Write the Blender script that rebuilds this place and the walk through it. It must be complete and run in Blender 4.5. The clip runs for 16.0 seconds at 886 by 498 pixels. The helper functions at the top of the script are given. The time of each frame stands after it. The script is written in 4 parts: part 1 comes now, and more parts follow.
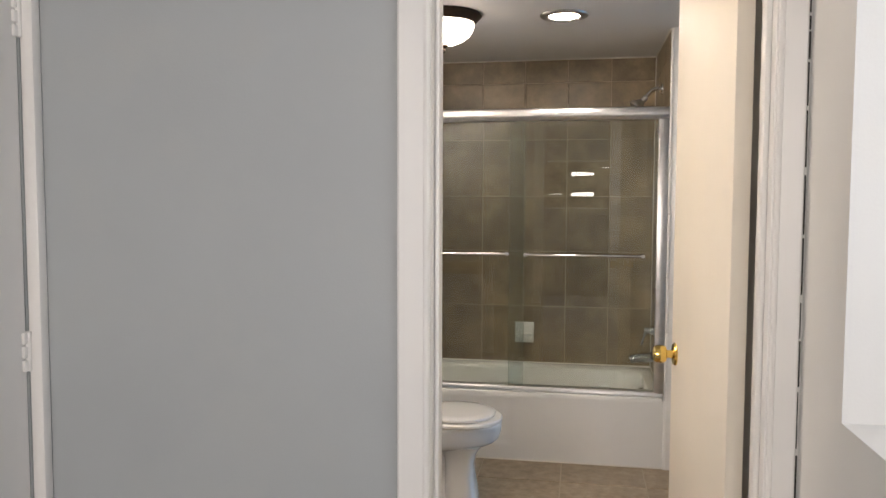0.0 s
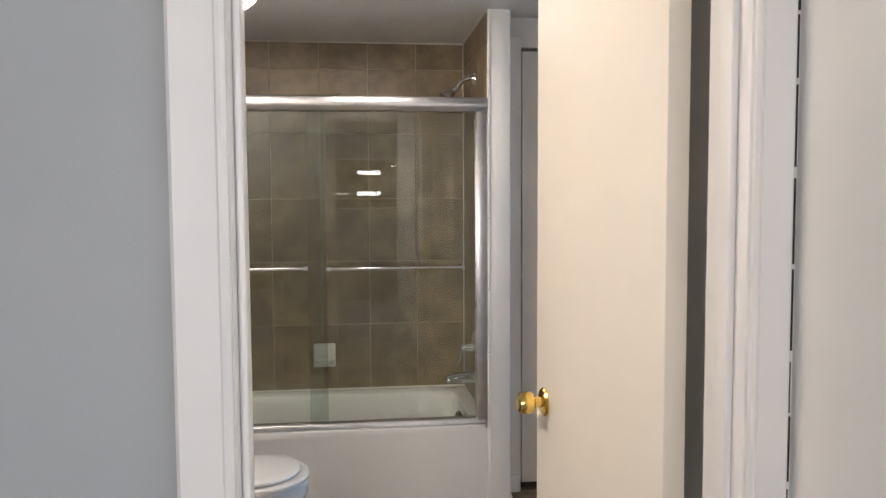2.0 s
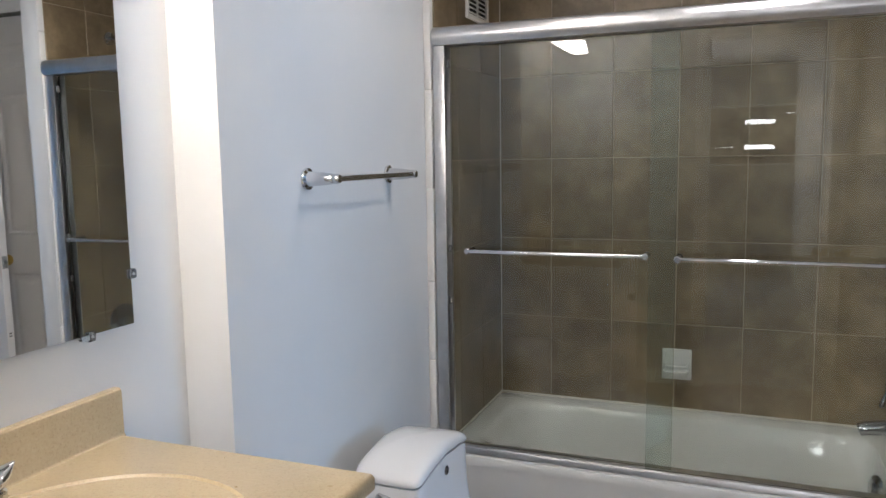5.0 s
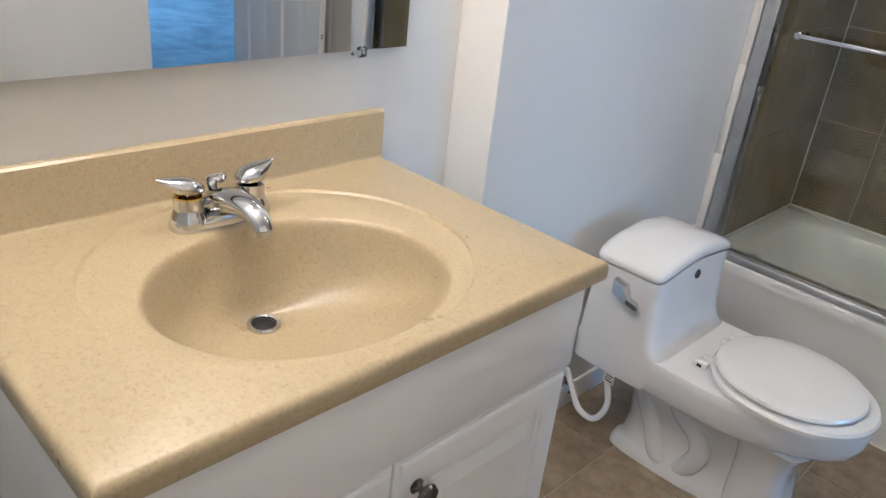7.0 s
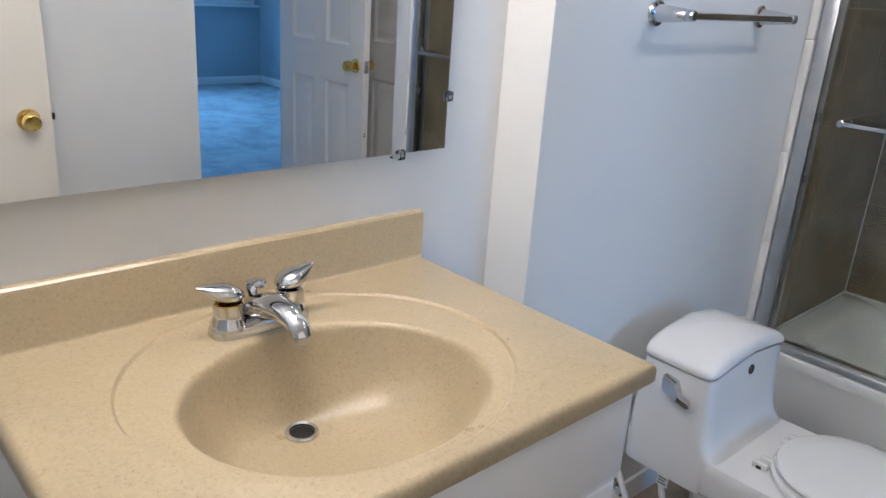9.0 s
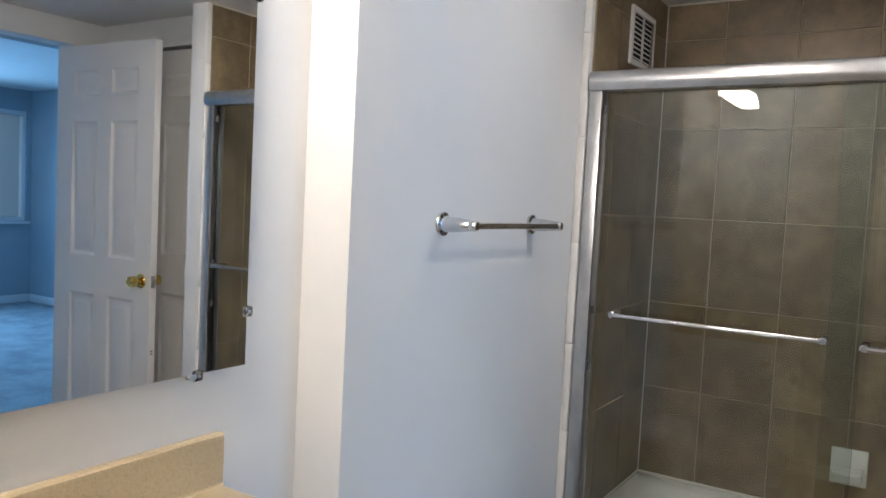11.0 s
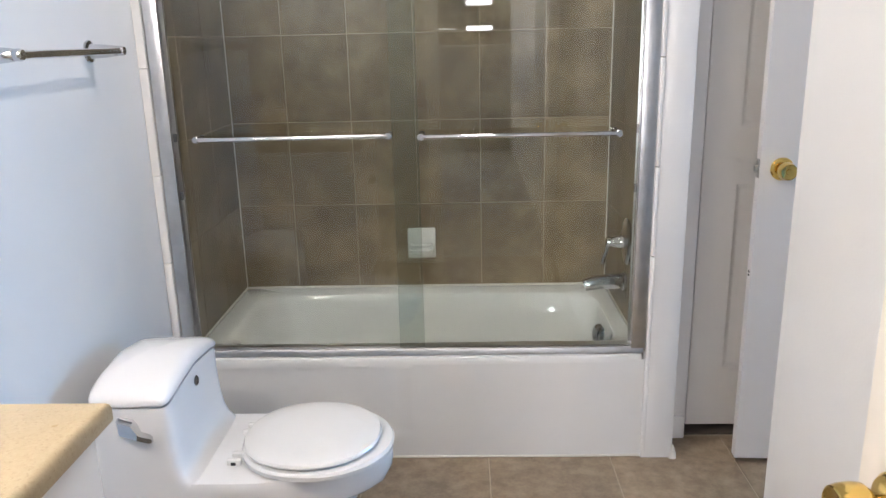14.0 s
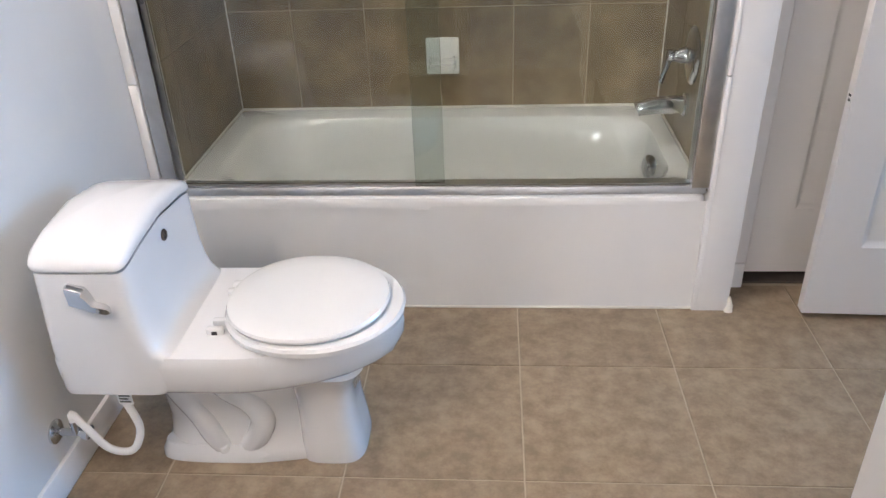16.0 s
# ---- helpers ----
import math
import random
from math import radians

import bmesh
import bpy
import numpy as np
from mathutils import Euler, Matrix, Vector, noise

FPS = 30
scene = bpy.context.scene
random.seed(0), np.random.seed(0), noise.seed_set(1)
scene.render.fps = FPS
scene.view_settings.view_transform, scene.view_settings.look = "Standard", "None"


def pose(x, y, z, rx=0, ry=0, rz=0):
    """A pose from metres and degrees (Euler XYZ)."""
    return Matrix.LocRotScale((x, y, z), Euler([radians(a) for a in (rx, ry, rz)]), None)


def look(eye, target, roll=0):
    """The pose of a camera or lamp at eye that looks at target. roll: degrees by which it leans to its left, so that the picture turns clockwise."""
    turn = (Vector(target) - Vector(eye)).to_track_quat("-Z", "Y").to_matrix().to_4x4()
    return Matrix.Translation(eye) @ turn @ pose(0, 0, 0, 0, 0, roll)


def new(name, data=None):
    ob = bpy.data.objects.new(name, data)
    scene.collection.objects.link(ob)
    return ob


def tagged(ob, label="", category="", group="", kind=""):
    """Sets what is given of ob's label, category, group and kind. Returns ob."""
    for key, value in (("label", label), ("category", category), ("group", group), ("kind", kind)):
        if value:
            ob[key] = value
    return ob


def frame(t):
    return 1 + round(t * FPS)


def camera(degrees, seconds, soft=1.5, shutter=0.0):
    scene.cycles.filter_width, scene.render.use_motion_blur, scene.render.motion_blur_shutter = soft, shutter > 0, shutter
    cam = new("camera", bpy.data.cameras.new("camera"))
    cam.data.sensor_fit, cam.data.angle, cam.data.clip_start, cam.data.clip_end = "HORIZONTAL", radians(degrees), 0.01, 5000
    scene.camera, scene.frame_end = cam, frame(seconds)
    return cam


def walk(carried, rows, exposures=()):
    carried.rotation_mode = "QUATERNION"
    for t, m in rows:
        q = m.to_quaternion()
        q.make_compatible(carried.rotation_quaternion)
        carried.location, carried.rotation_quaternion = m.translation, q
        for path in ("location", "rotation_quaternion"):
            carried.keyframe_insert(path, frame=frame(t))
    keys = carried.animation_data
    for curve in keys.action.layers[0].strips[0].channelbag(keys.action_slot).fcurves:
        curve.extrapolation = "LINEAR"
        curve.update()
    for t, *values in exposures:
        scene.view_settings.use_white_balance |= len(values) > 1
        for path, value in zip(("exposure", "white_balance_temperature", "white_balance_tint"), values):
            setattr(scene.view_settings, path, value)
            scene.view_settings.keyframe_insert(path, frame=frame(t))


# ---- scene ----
cam = camera(60.4, 16.0)
PATH = [
    (0, (1.066, -3.948, 1.36), (0.715, -1.983, 1.234), 0.2),
    (0.5, (0.956, -3.876, 1.389), (0.827, -1.885, 1.258), 0.1),
    (1, (0.859, -3.752, 1.366), (0.944, -1.757, 1.262), 0.2),
    (1.5, (0.85, -3.599, 1.377), (1.059, -1.613, 1.262), -0.2),
    (2, (0.916, -3.355, 1.386), (1.144, -1.372, 1.255), -0.3),
    (2.5, (0.957, -3.142, 1.373), (1.161, -1.158, 1.214), -0.2),
    (3, (0.967, -2.887, 1.398), (1.062, -0.898, 1.206), -0.3),
    (3.5, (1.015, -2.703, 1.381), (0.865, -0.719, 1.177), -0.3),
    (6, (0.952, -2.323, 1.415), (-0.136, -0.7, 0.99), 2.5),
    (6.5, (0.941, -2.284, 1.403), (-0.284, -0.853, 0.731), 4.8),
    (7, (0.946, -2.278, 1.38), (-0.274, -0.955, 0.51), 6.4),
    (7.5, (0.943, -2.269, 1.362), (-0.199, -1.016, 0.302), 8.5),
    (8, (0.949, -2.265, 1.343), (-0.13, -1.06, 0.166), 9.5),
    (8.5, (0.948, -2.262, 1.355), (-0.233, -1.029, 0.313), 6.7),
    (9, (0.932, -2.258, 1.395), (-0.444, -0.968, 0.726), 3.9),
    (9.2, (0.933, -2.261, 1.4), (-0.486, -0.963, 0.852), 3.2),
    (11.3, (0.9, -2.26, 1.408), (-0.039, -0.497, 1.308), 2.0),
    (11.5, (0.883, -2.228, 1.427), (0.047, -0.415, 1.313), 1.2),
    (12, (0.917, -2.284, 1.407), (0.291, -0.388, 1.297), 1.0),
    (12.5, (0.919, -2.29, 1.411), (0.498, -0.341, 1.251), 0.3),
    (13, (0.915, -2.306, 1.415), (0.691, -0.332, 1.187), -0.9),
    (13.4, (0.943, -2.323, 1.395), (0.815, -0.349, 1.104), -1.0),
    (13.5, (0.928, -2.327, 1.403), (0.826, -0.357, 1.069), -1.2),
    (14, (0.933, -2.304, 1.369), (0.868, -0.378, 0.833), -1.4),
    (14.5, (0.925, -2.261, 1.329), (0.868, -0.404, 0.589), -1.0),
    (14.6, (0.92, -2.238, 1.318), (0.867, -0.399, 0.535), -0.7),
    (15, (0.932, -2.146, 1.287), (0.858, -0.386, 0.34), -0.5),
    (15.5, (0.939, -2.033, 1.266), (0.82, -0.339, 0.209), -1.3),
    (16, (0.931, -1.905, 1.287), (0.791, -0.174, 0.294), -2.3),
]
EXPOSURE = [(0, -0.2, 7200, 16), (1.5, -0.2, 7000, 16), (2.5, -0.2, 6550, 16), (3.5, -0.1, 6150, 14), (6, -0.3, 6150, 14), (7, -0.15, 6250, 14), (8, -0.05, 5900, 14), (9, -0.3, 5850, 14), (11.5, -0.25, 6400, 14), (12, -0.2, 6350, 14), (12.5, 0.0, 6200, 14), (13.5, 0.25, 6150, 15), (14.5, 0.45, 6250, 16), (16, 0.48, 6300, 18)]
walk(cam, [(t, look(eye, target, roll)) for t, eye, target, roll in PATH], EXPOSURE)

# ---- light ----
world = bpy.data.worlds.new("sky")
scene.world = world
world.use_nodes = True
wn = world.node_tree
sky = wn.nodes.new("ShaderNodeTexSky")
sky.sky_type, sky.sun_disc = "NISHITA", False
sky.sun_elevation, sky.sun_rotation = radians(38), radians(250)
wn.links.new(sky.outputs["Color"], wn.nodes["Background"].inputs["Color"])
wn.nodes["Background"].inputs["Strength"].default_value = 0.08

sun = new("sun", bpy.data.lights.new("sun", "SUN"))
sun.data.energy, sun.data.angle, sun.data.color = 2.0, radians(0.5), (1.0, 0.93, 0.84)
sun.matrix_world = look((0, -20, 30), (4, 0, 0))


def area_lamp(name, centre, target, w, h, watts, colour):
    """A rectangular area lamp, for a window's daylight and for the unseen fill."""
    lamp = new(name, bpy.data.lights.new(name, "AREA"))
    lamp.data.shape, lamp.data.size, lamp.data.size_y = "RECTANGLE", w, h
    lamp.data.energy, lamp.data.color = watts, colour
    lamp.matrix_world = look(centre, target)
    return lamp


BED_WATTS, HALL_WATTS, BACK_FILL_WATTS = 165, 6.0, 60
DAY = (0.24, 0.58, 1.0)
area_lamp("bedroom_daylight", (7.56, 0.40, 1.58), (0, -0.5, 1.2), 1.9, 1.1, BED_WATTS, DAY)
area_lamp("hall_daylight", (1.72, -3.25, 1.6), (0, -3.25, 1.4), 1.0, 1.0, HALL_WATTS, (0.80, 0.90, 1.0))
# unseen fill lamp added at the hall's far end, in no window's opening
area_lamp("back_fill", (0.2, -6.85, 1.6), (0.4, 0, 1.2), 0.5, 1.2, BACK_FILL_WATTS, (1.0, 0.97, 0.94))

# ---- materials ----
def node_material(name):
    m = bpy.data.materials.new(name)
    m.use_nodes = True
    return m, m.node_tree, m.node_tree.nodes["Principled BSDF"]


def noise_value(nt, scale, detail=4.0, rough=0.55, kind="Object"):
    co = nt.nodes.new("ShaderNodeTexCoord")
    n = nt.nodes.new("ShaderNodeTexNoise")
    n.inputs["Scale"].default_value, n.inputs["Detail"].default_value, n.inputs["Roughness"].default_value = scale, detail, rough
    nt.links.new(co.outputs[kind], n.inputs["Vector"])
    return n.outputs["Fac"]


def ramp(nt, value, stops):
    r = nt.nodes.new("ShaderNodeValToRGB")
    while len(r.color_ramp.elements) < len(stops):
        r.color_ramp.elements.new(0.5)
    for e, (p, c) in zip(r.color_ramp.elements, stops):
        e.position, e.color = p, (*c, 1.0)
    nt.links.new(value, r.inputs["Fac"])
    return r.outputs["Color"]


def blend(nt, a, b, fac, mode="MIX"):
    x = nt.nodes.new("ShaderNodeMix")
    x.data_type, x.blend_type = "RGBA", mode
    for key, v in (("A", a), ("B", b)):
        sock = [s for s in x.inputs if s.name == key and s.type == "RGBA"][0]
        if isinstance(v, tuple):
            sock.default_value = (*v, 1.0)
        else:
            nt.links.new(v, sock)
    f = [s for s in x.inputs if s.name == "Factor" and s.type == "VALUE"][0]
    if isinstance(fac, float):
        f.default_value = fac
    else:
        nt.links.new(fac, f)
    return [s for s in x.outputs if s.type == "RGBA"][0]


def bump(nt, bsdf, value, strength, distance=0.002):
    b = nt.nodes.new("ShaderNodeBump")
    b.inputs["Strength"].default_value, b.inputs["Distance"].default_value = strength, distance
    nt.links.new(value, b.inputs["Height"])
    nt.links.new(b.outputs["Normal"], bsdf.inputs["Normal"])


def rough_range(nt, bsdf, value, lo, hi):
    m = nt.nodes.new("ShaderNodeMapRange")
    m.inputs["To Min"].default_value, m.inputs["To Max"].default_value = lo, hi
    nt.links.new(value, m.inputs["Value"])
    nt.links.new(m.outputs["Result"], bsdf.inputs["Roughness"])


def painted(name, colour, rough=0.45, relief=0.15, grain=240.0, dirt=0.06, coat=0.0):
    """Paint: roller grain, faint unevenness."""
    m, nt, b = node_material(name)
    dark = tuple(c * (1 - dirt) for c in colour)
    warm = (colour[0], colour[1] * 0.985, colour[2] * 0.96)
    big = ramp(nt, noise_value(nt, 1.7, 3.0), [(0.3, dark), (0.7, colour)])
    col = blend(nt, big, warm, ramp(nt, noise_value(nt, 6.0, 5.0), [(0.5, (0, 0, 0)), (0.8, (1, 1, 1))]))
    nt.links.new(col, b.inputs["Base Color"])
    rough_range(nt, b, noise_value(nt, 9.0), rough - 0.06, rough + 0.08)
    b.inputs["Coat Weight"].default_value = coat
    bump(nt, b, noise_value(nt, grain, 3.0), relief, 0.0012)
    return m


def metal(name, colour, rough, relief=0.0, grain=60.0, stretch=None):
    m, nt, b = node_material(name)
    b.inputs["Metallic"].default_value = 1.0
    dark = tuple(c * 0.86 for c in colour)
    nt.links.new(ramp(nt, noise_value(nt, 14.0, 4.0), [(0.35, dark), (0.65, colour)]), b.inputs["Base Color"])
    rough_range(nt, b, noise_value(nt, 35.0, 4.0), max(rough - 0.03, 0.02), rough + 0.05)
    if relief:
        bump(nt, b, noise_value(nt, grain, 2.0), relief, 0.0005)
    return m


def glazed(name, colour, rough=0.07, relief=0.04):
    """Vitreous china or enamel."""
    m, nt, b = node_material(name)
    dark = tuple(c * 0.95 for c in colour)
    nt.links.new(ramp(nt, noise_value(nt, 3.0, 4.0), [(0.3, dark), (0.7, colour)]), b.inputs["Base Color"])
    rough_range(nt, b, noise_value(nt, 12.0, 4.0), rough, rough + 0.06)
    b.inputs["Coat Weight"].default_value = 0.8
    b.inputs["Coat Roughness"].default_value = 0.04
    bump(nt, b, noise_value(nt, 7.0, 2.0), relief, 0.003)
    return m


def stone_tile(name, light, mid, dark, rough, scale=1.0, relief=0.12):
    """Brownish ceramic tile: clouded at two scales, each piece a little different."""
    m, nt, b = node_material(name)
    info = nt.nodes.new("ShaderNodeObjectInfo")
    co = nt.nodes.new("ShaderNodeTexCoord")
    off = nt.nodes.new("ShaderNodeVectorMath")
    off.operation = "MULTIPLY_ADD"
    comb = nt.nodes.new("ShaderNodeCombineXYZ")
    for k in "XYZ":
        nt.links.new(info.outputs["Random"], comb.inputs[k])
    nt.links.new(comb.outputs["Vector"], off.inputs[0])
    off.inputs[1].default_value = (17.0, 31.0, 23.0)
    nt.links.new(co.outputs["Object"], off.inputs[2])

    def n(s, d, r=0.6):
        t = nt.nodes.new("ShaderNodeTexNoise")
        t.inputs["Scale"].default_value, t.inputs["Detail"].default_value, t.inputs["Roughness"].default_value = s * scale, d, r
        nt.links.new(off.outputs["Vector"], t.inputs["Vector"])
        return t.outputs["Fac"]

    cloud = ramp(nt, n(6.0, 7.0, 0.66), [(0.36, dark), (0.5, mid), (0.66, light)])
    fine = ramp(nt, n(55.0, 4.0), [(0.38, tuple(c * 0.86 for c in mid)), (0.62, tuple(min(c * 1.12, 1) for c in mid))])
    col = blend(nt, cloud, fine, 0.25)
    tone = nt.nodes.new("ShaderNodeMapRange")
    tone.inputs["To Min"].default_value, tone.inputs["To Max"].default_value = 0.93, 1.06
    nt.links.new(info.outputs["Random"], tone.inputs["Value"])
    hs = nt.nodes.new("ShaderNodeHueSaturation")
    nt.links.new(tone.outputs["Result"], hs.inputs["Value"])
    nt.links.new(col, hs.inputs["Color"])
    nt.links.new(hs.outputs["Color"], b.inputs["Base Color"])
    rough_range(nt, b, n(9.0, 4.0), rough - 0.07, rough + 0.12)
    bump(nt, b, n(30.0, 5.0), relief, 0.002)
    return m


WALL = painted("wall_paint", (0.76, 0.76, 0.75), 0.36, 0.22, 190.0)
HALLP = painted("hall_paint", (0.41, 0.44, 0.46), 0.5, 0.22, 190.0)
CEIL = painted("ceiling_paint", (0.74, 0.73, 0.72), 0.6, 0.3, 150.0)
TRIM = painted("trim_gloss_paint", (0.83, 0.82, 0.81), 0.36, 0.10, 90.0, 0.05)
DOORP = painted("door_gloss_paint", (0.83, 0.775, 0.685), 0.50, 0.12, 70.0, 0.05)
DOORW = painted("white_door_paint", (0.82, 0.80, 0.775), 0.40, 0.12, 70.0, 0.05)
CABINET = painted("cabinet_foil", (0.80, 0.80, 0.80), 0.3, 0.05, 120.0, 0.04)
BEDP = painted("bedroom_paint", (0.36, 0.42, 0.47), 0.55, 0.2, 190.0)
CHINA = glazed("toilet_china", (0.75, 0.75, 0.75), 0.03, 0.01)
ENAMEL = glazed("tub_enamel", (0.74, 0.74, 0.725), 0.08, 0.05)
PLASTIC = glazed("seat_plastic", (0.76, 0.76, 0.75), 0.12, 0.02)
CHROME = metal("chrome", (0.66, 0.67, 0.69), 0.05)
ALU = metal("brushed_aluminium", (0.66, 0.66, 0.665), 0.30, 0.06, 300.0)
BRASS = metal("polished_brass", (0.86, 0.60, 0.18), 0.10)
BRONZE = metal("dark_bronze", (0.10, 0.075, 0.06), 0.32)
PEWTER = metal("dark_pewter", (0.18, 0.16, 0.15), 0.25)
STEEL = metal("worn_steel", (0.5, 0.49, 0.47), 0.3)
TILE = stone_tile("shower_tile", (0.300, 0.229, 0.140), (0.196, 0.145, 0.083), (0.128, 0.092, 0.051), 0.32, 1.0, 0.008)
FLOOR_TILE = stone_tile("floor_tile", (0.350, 0.270, 0.180), (0.258, 0.191, 0.122), (0.178, 0.128, 0.078), 0.30, 3.2)
GROUT = painted("grout", (0.48, 0.40, 0.295), 0.85, 0.5, 300.0, 0.25)
CAULK = painted("caulk", (0.74, 0.71, 0.64), 0.5, 0.3, 200.0, 0.12)
DARK = painted("dark_gap", (0.02, 0.02, 0.02), 0.8, 0.1)
RUBBER = painted("grey_rubber", (0.18, 0.18, 0.18), 0.6, 0.1)
WHITEP = painted("white_plastic", (0.80, 0.79, 0.77), 0.35, 0.05, 100.0)
PAPER = painted("tissue_paper", (0.85, 0.84, 0.82), 0.9, 0.5, 120.0)
UNDER_DOOR_SHADE = painted("under_door_shade", (0.10, 0.08, 0.065), 0.5, 0.3, 60.0, 0.3)


def granite_material():
    """Beige cast polymer with fine brown and pale flecks."""
    m, nt, b = node_material("speckled_cast_stone")
    base = ramp(nt, noise_value(nt, 5.0, 4.0), [(0.3, (0.382, 0.307, 0.188)), (0.7, (0.428, 0.346, 0.219))])
    base = blend(nt, base, ramp(nt, noise_value(nt, 150.0, 3.0, 0.7), [(0.34, (0.374, 0.299, 0.184)), (0.66, (0.428, 0.350, 0.226))]), 0.7)
    f1 = ramp(nt, noise_value(nt, 230.0, 2.0), [(0.57, (0, 0, 0)), (0.70, (0.6, 0.6, 0.6))])
    f2 = ramp(nt, noise_value(nt, 200.0, 2.0), [(0.28, (0.25, 0.25, 0.25)), (0.42, (0, 0, 0))])
    col = blend(nt, base, (0.282, 0.213, 0.126), f1)
    col = blend(nt, col, (0.466, 0.386, 0.258), f2)
    nt.links.new(col, b.inputs["Base Color"])
    rough_range(nt, b, noise_value(nt, 20.0), 0.25, 0.33)
    b.inputs["Specular IOR Level"].default_value = 0.42
    return m


GRANITE = granite_material()


def carpet_material():
    m, nt, b = node_material("pale_carpet")
    nt.links.new(blend(nt, ramp(nt, noise_value(nt, 3.5, 5.0, 0.65), [(0.36, (0.24, 0.27, 0.30)), (0.62, (0.46, 0.50, 0.53))]),
                       ramp(nt, noise_value(nt, 160.0, 3.0), [(0.4, (0.2, 0.22, 0.24)), (0.6, (0.48, 0.52, 0.55))]), 0.35), b.inputs["Base Color"])
    b.inputs["Roughness"].default_value = 0.95
    bump(nt, b, noise_value(nt, 120.0, 4.0), 0.8, 0.01)
    return m


CARPET = carpet_material()


def glass_material(name, tint, rough=0.0):
    m, nt, b = node_material(name)
    b.inputs["Base Color"].default_value = (*tint, 1)
    b.inputs["Transmission Weight"].default_value = 1.0
    b.inputs["IOR"].default_value = 1.48
    if rough:
        rough_range(nt, b, noise_value(nt, 4.0, 5.0), rough, rough + 0.012)
    else:
        b.inputs["Roughness"].default_value = 0.0
    return m


GLASS = glass_material("shower_glass", (0.77, 0.825, 0.79))
PANE = glass_material("window_glass", (0.96, 0.97, 0.97))
EDGE_GLASS = glass_material("green_glass_edge", (0.55, 0.75, 0.68))
CLEAR = glass_material("clear_plastic", (0.93, 0.95, 0.96), 0.06)


def mirror_material():
    m, nt, b = node_material("silvered_mirror")
    b.inputs["Base Color"].default_value = (0.88, 0.90, 0.90, 1)
    b.inputs["Metallic"].default_value, b.inputs["Roughness"].default_value = 1.0, 0.008
    return m


MIRROR = mirror_material()


def glow(name, colour, strength, mottled=False):
    m, nt, b = node_material(name)
    b.inputs["Base Color"].default_value = (0.8, 0.78, 0.74, 1)
    b.inputs["Emission Color"].default_value = (*colour, 1)
    b.inputs["Emission Strength"].default_value = strength
    if mottled:
        nt.links.new(ramp(nt, noise_value(nt, 9.0, 5.0), [(0.35, tuple(c * 0.8 for c in colour)), (0.65, colour)]), b.inputs["Emission Color"])
    return m


DOME_GLOW = glow("lit_alabaster_glass", (1.0, 0.91, 0.80), 11.0, True)
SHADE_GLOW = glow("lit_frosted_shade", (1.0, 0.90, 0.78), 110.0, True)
BULB_GLOW = glow("lit_bulb", (1.0, 0.95, 0.88), 150.0, True)
OUTSIDE = glow("bright_outdoors", (0.42, 0.74, 1.0), 0.9, True)
GAP = glow("thin_daylight", (1.0, 0.98, 0.93), 8.0)
SLOT = glow("bright_daylight_slot", (1.0, 0.99, 0.96), 30.0)

# ---- mesh helpers ----
ORIGIN = {}


def link_mesh(name, bm, material):
    bmesh.ops.remove_doubles(bm, verts=bm.verts, dist=1e-6)
    bmesh.ops.recalc_face_normals(bm, faces=bm.faces)
    me = bpy.data.meshes.new(name)
    bm.to_mesh(me)
    bm.free()
    for p in me.polygons:
        p.use_smooth = True
    me.set_sharp_from_angle(angle=radians(35))
    me.materials.append(material)
    return new(name, me)


def thing(name, base, label, category, group=""):
    e = new(name)
    e.empty_display_size = 0.05
    e.location = base
    ORIGIN[e.name] = Vector(base)
    return tagged(e, label, category, group)


def part(name, bm, material, parent, label=""):
    o = ORIGIN[parent.name]
    bmesh.ops.translate(bm, verts=bm.verts, vec=-o)
    ob = link_mesh(name, bm, material)
    ob.parent = parent
    ORIGIN[ob.name] = o
    return tagged(ob, label)


def single(name, bm, material, label, category, group="", base=(0, 0, 0)):
    """A thing that is one mesh."""
    bmesh.ops.translate(bm, verts=bm.verts, vec=-Vector(base))
    ob = link_mesh(name, bm, material)
    ob.location = base
    ORIGIN[ob.name] = Vector(base)
    return tagged(ob, label, category, group)


def structure(name, bm, material, label=""):
    ob = link_mesh(name, bm, material)
    ORIGIN[ob.name] = Vector((0, 0, 0))
    return tagged(ob, label, kind="structure")


def box(bm, lo, hi, bev=0.0, seg=2):
    c = [(a + b) / 2 for a, b in zip(lo, hi)]
    s = [abs(b - a) for a, b in zip(lo, hi)]
    r = bmesh.ops.create_cube(bm, size=1.0)
    bmesh.ops.scale(bm, vec=s, verts=r["verts"])
    bmesh.ops.translate(bm, vec=c, verts=r["verts"])
    if bev:
        es = list({e for v in r["verts"] for e in v.link_edges})
        bmesh.ops.bevel(bm, geom=es, offset=min(bev, min(s) * 0.49), segments=seg, affect="EDGES", profile=0.5)
    return bm


def boxes(*items, bev=0.0):
    bm = bmesh.new()
    for lo, hi in items:
        box(bm, lo, hi, bev)
    return bm


def loft(bm, rings, cap_a=True, cap_b=True, closed=True):
    """Skin over rings of points, all of one length."""
    vs = [[bm.verts.new(p) for p in r] for r in rings]
    n = len(vs[0])
    for a, b in zip(vs, vs[1:]):
        for i in range(n if closed else n - 1):
            j = (i + 1) % n
            bm.faces.new((a[i], a[j], b[j], b[i]))
    if cap_a:
        bm.faces.new(vs[0][::-1])
    if cap_b:
        bm.faces.new(vs[-1])
    return bm


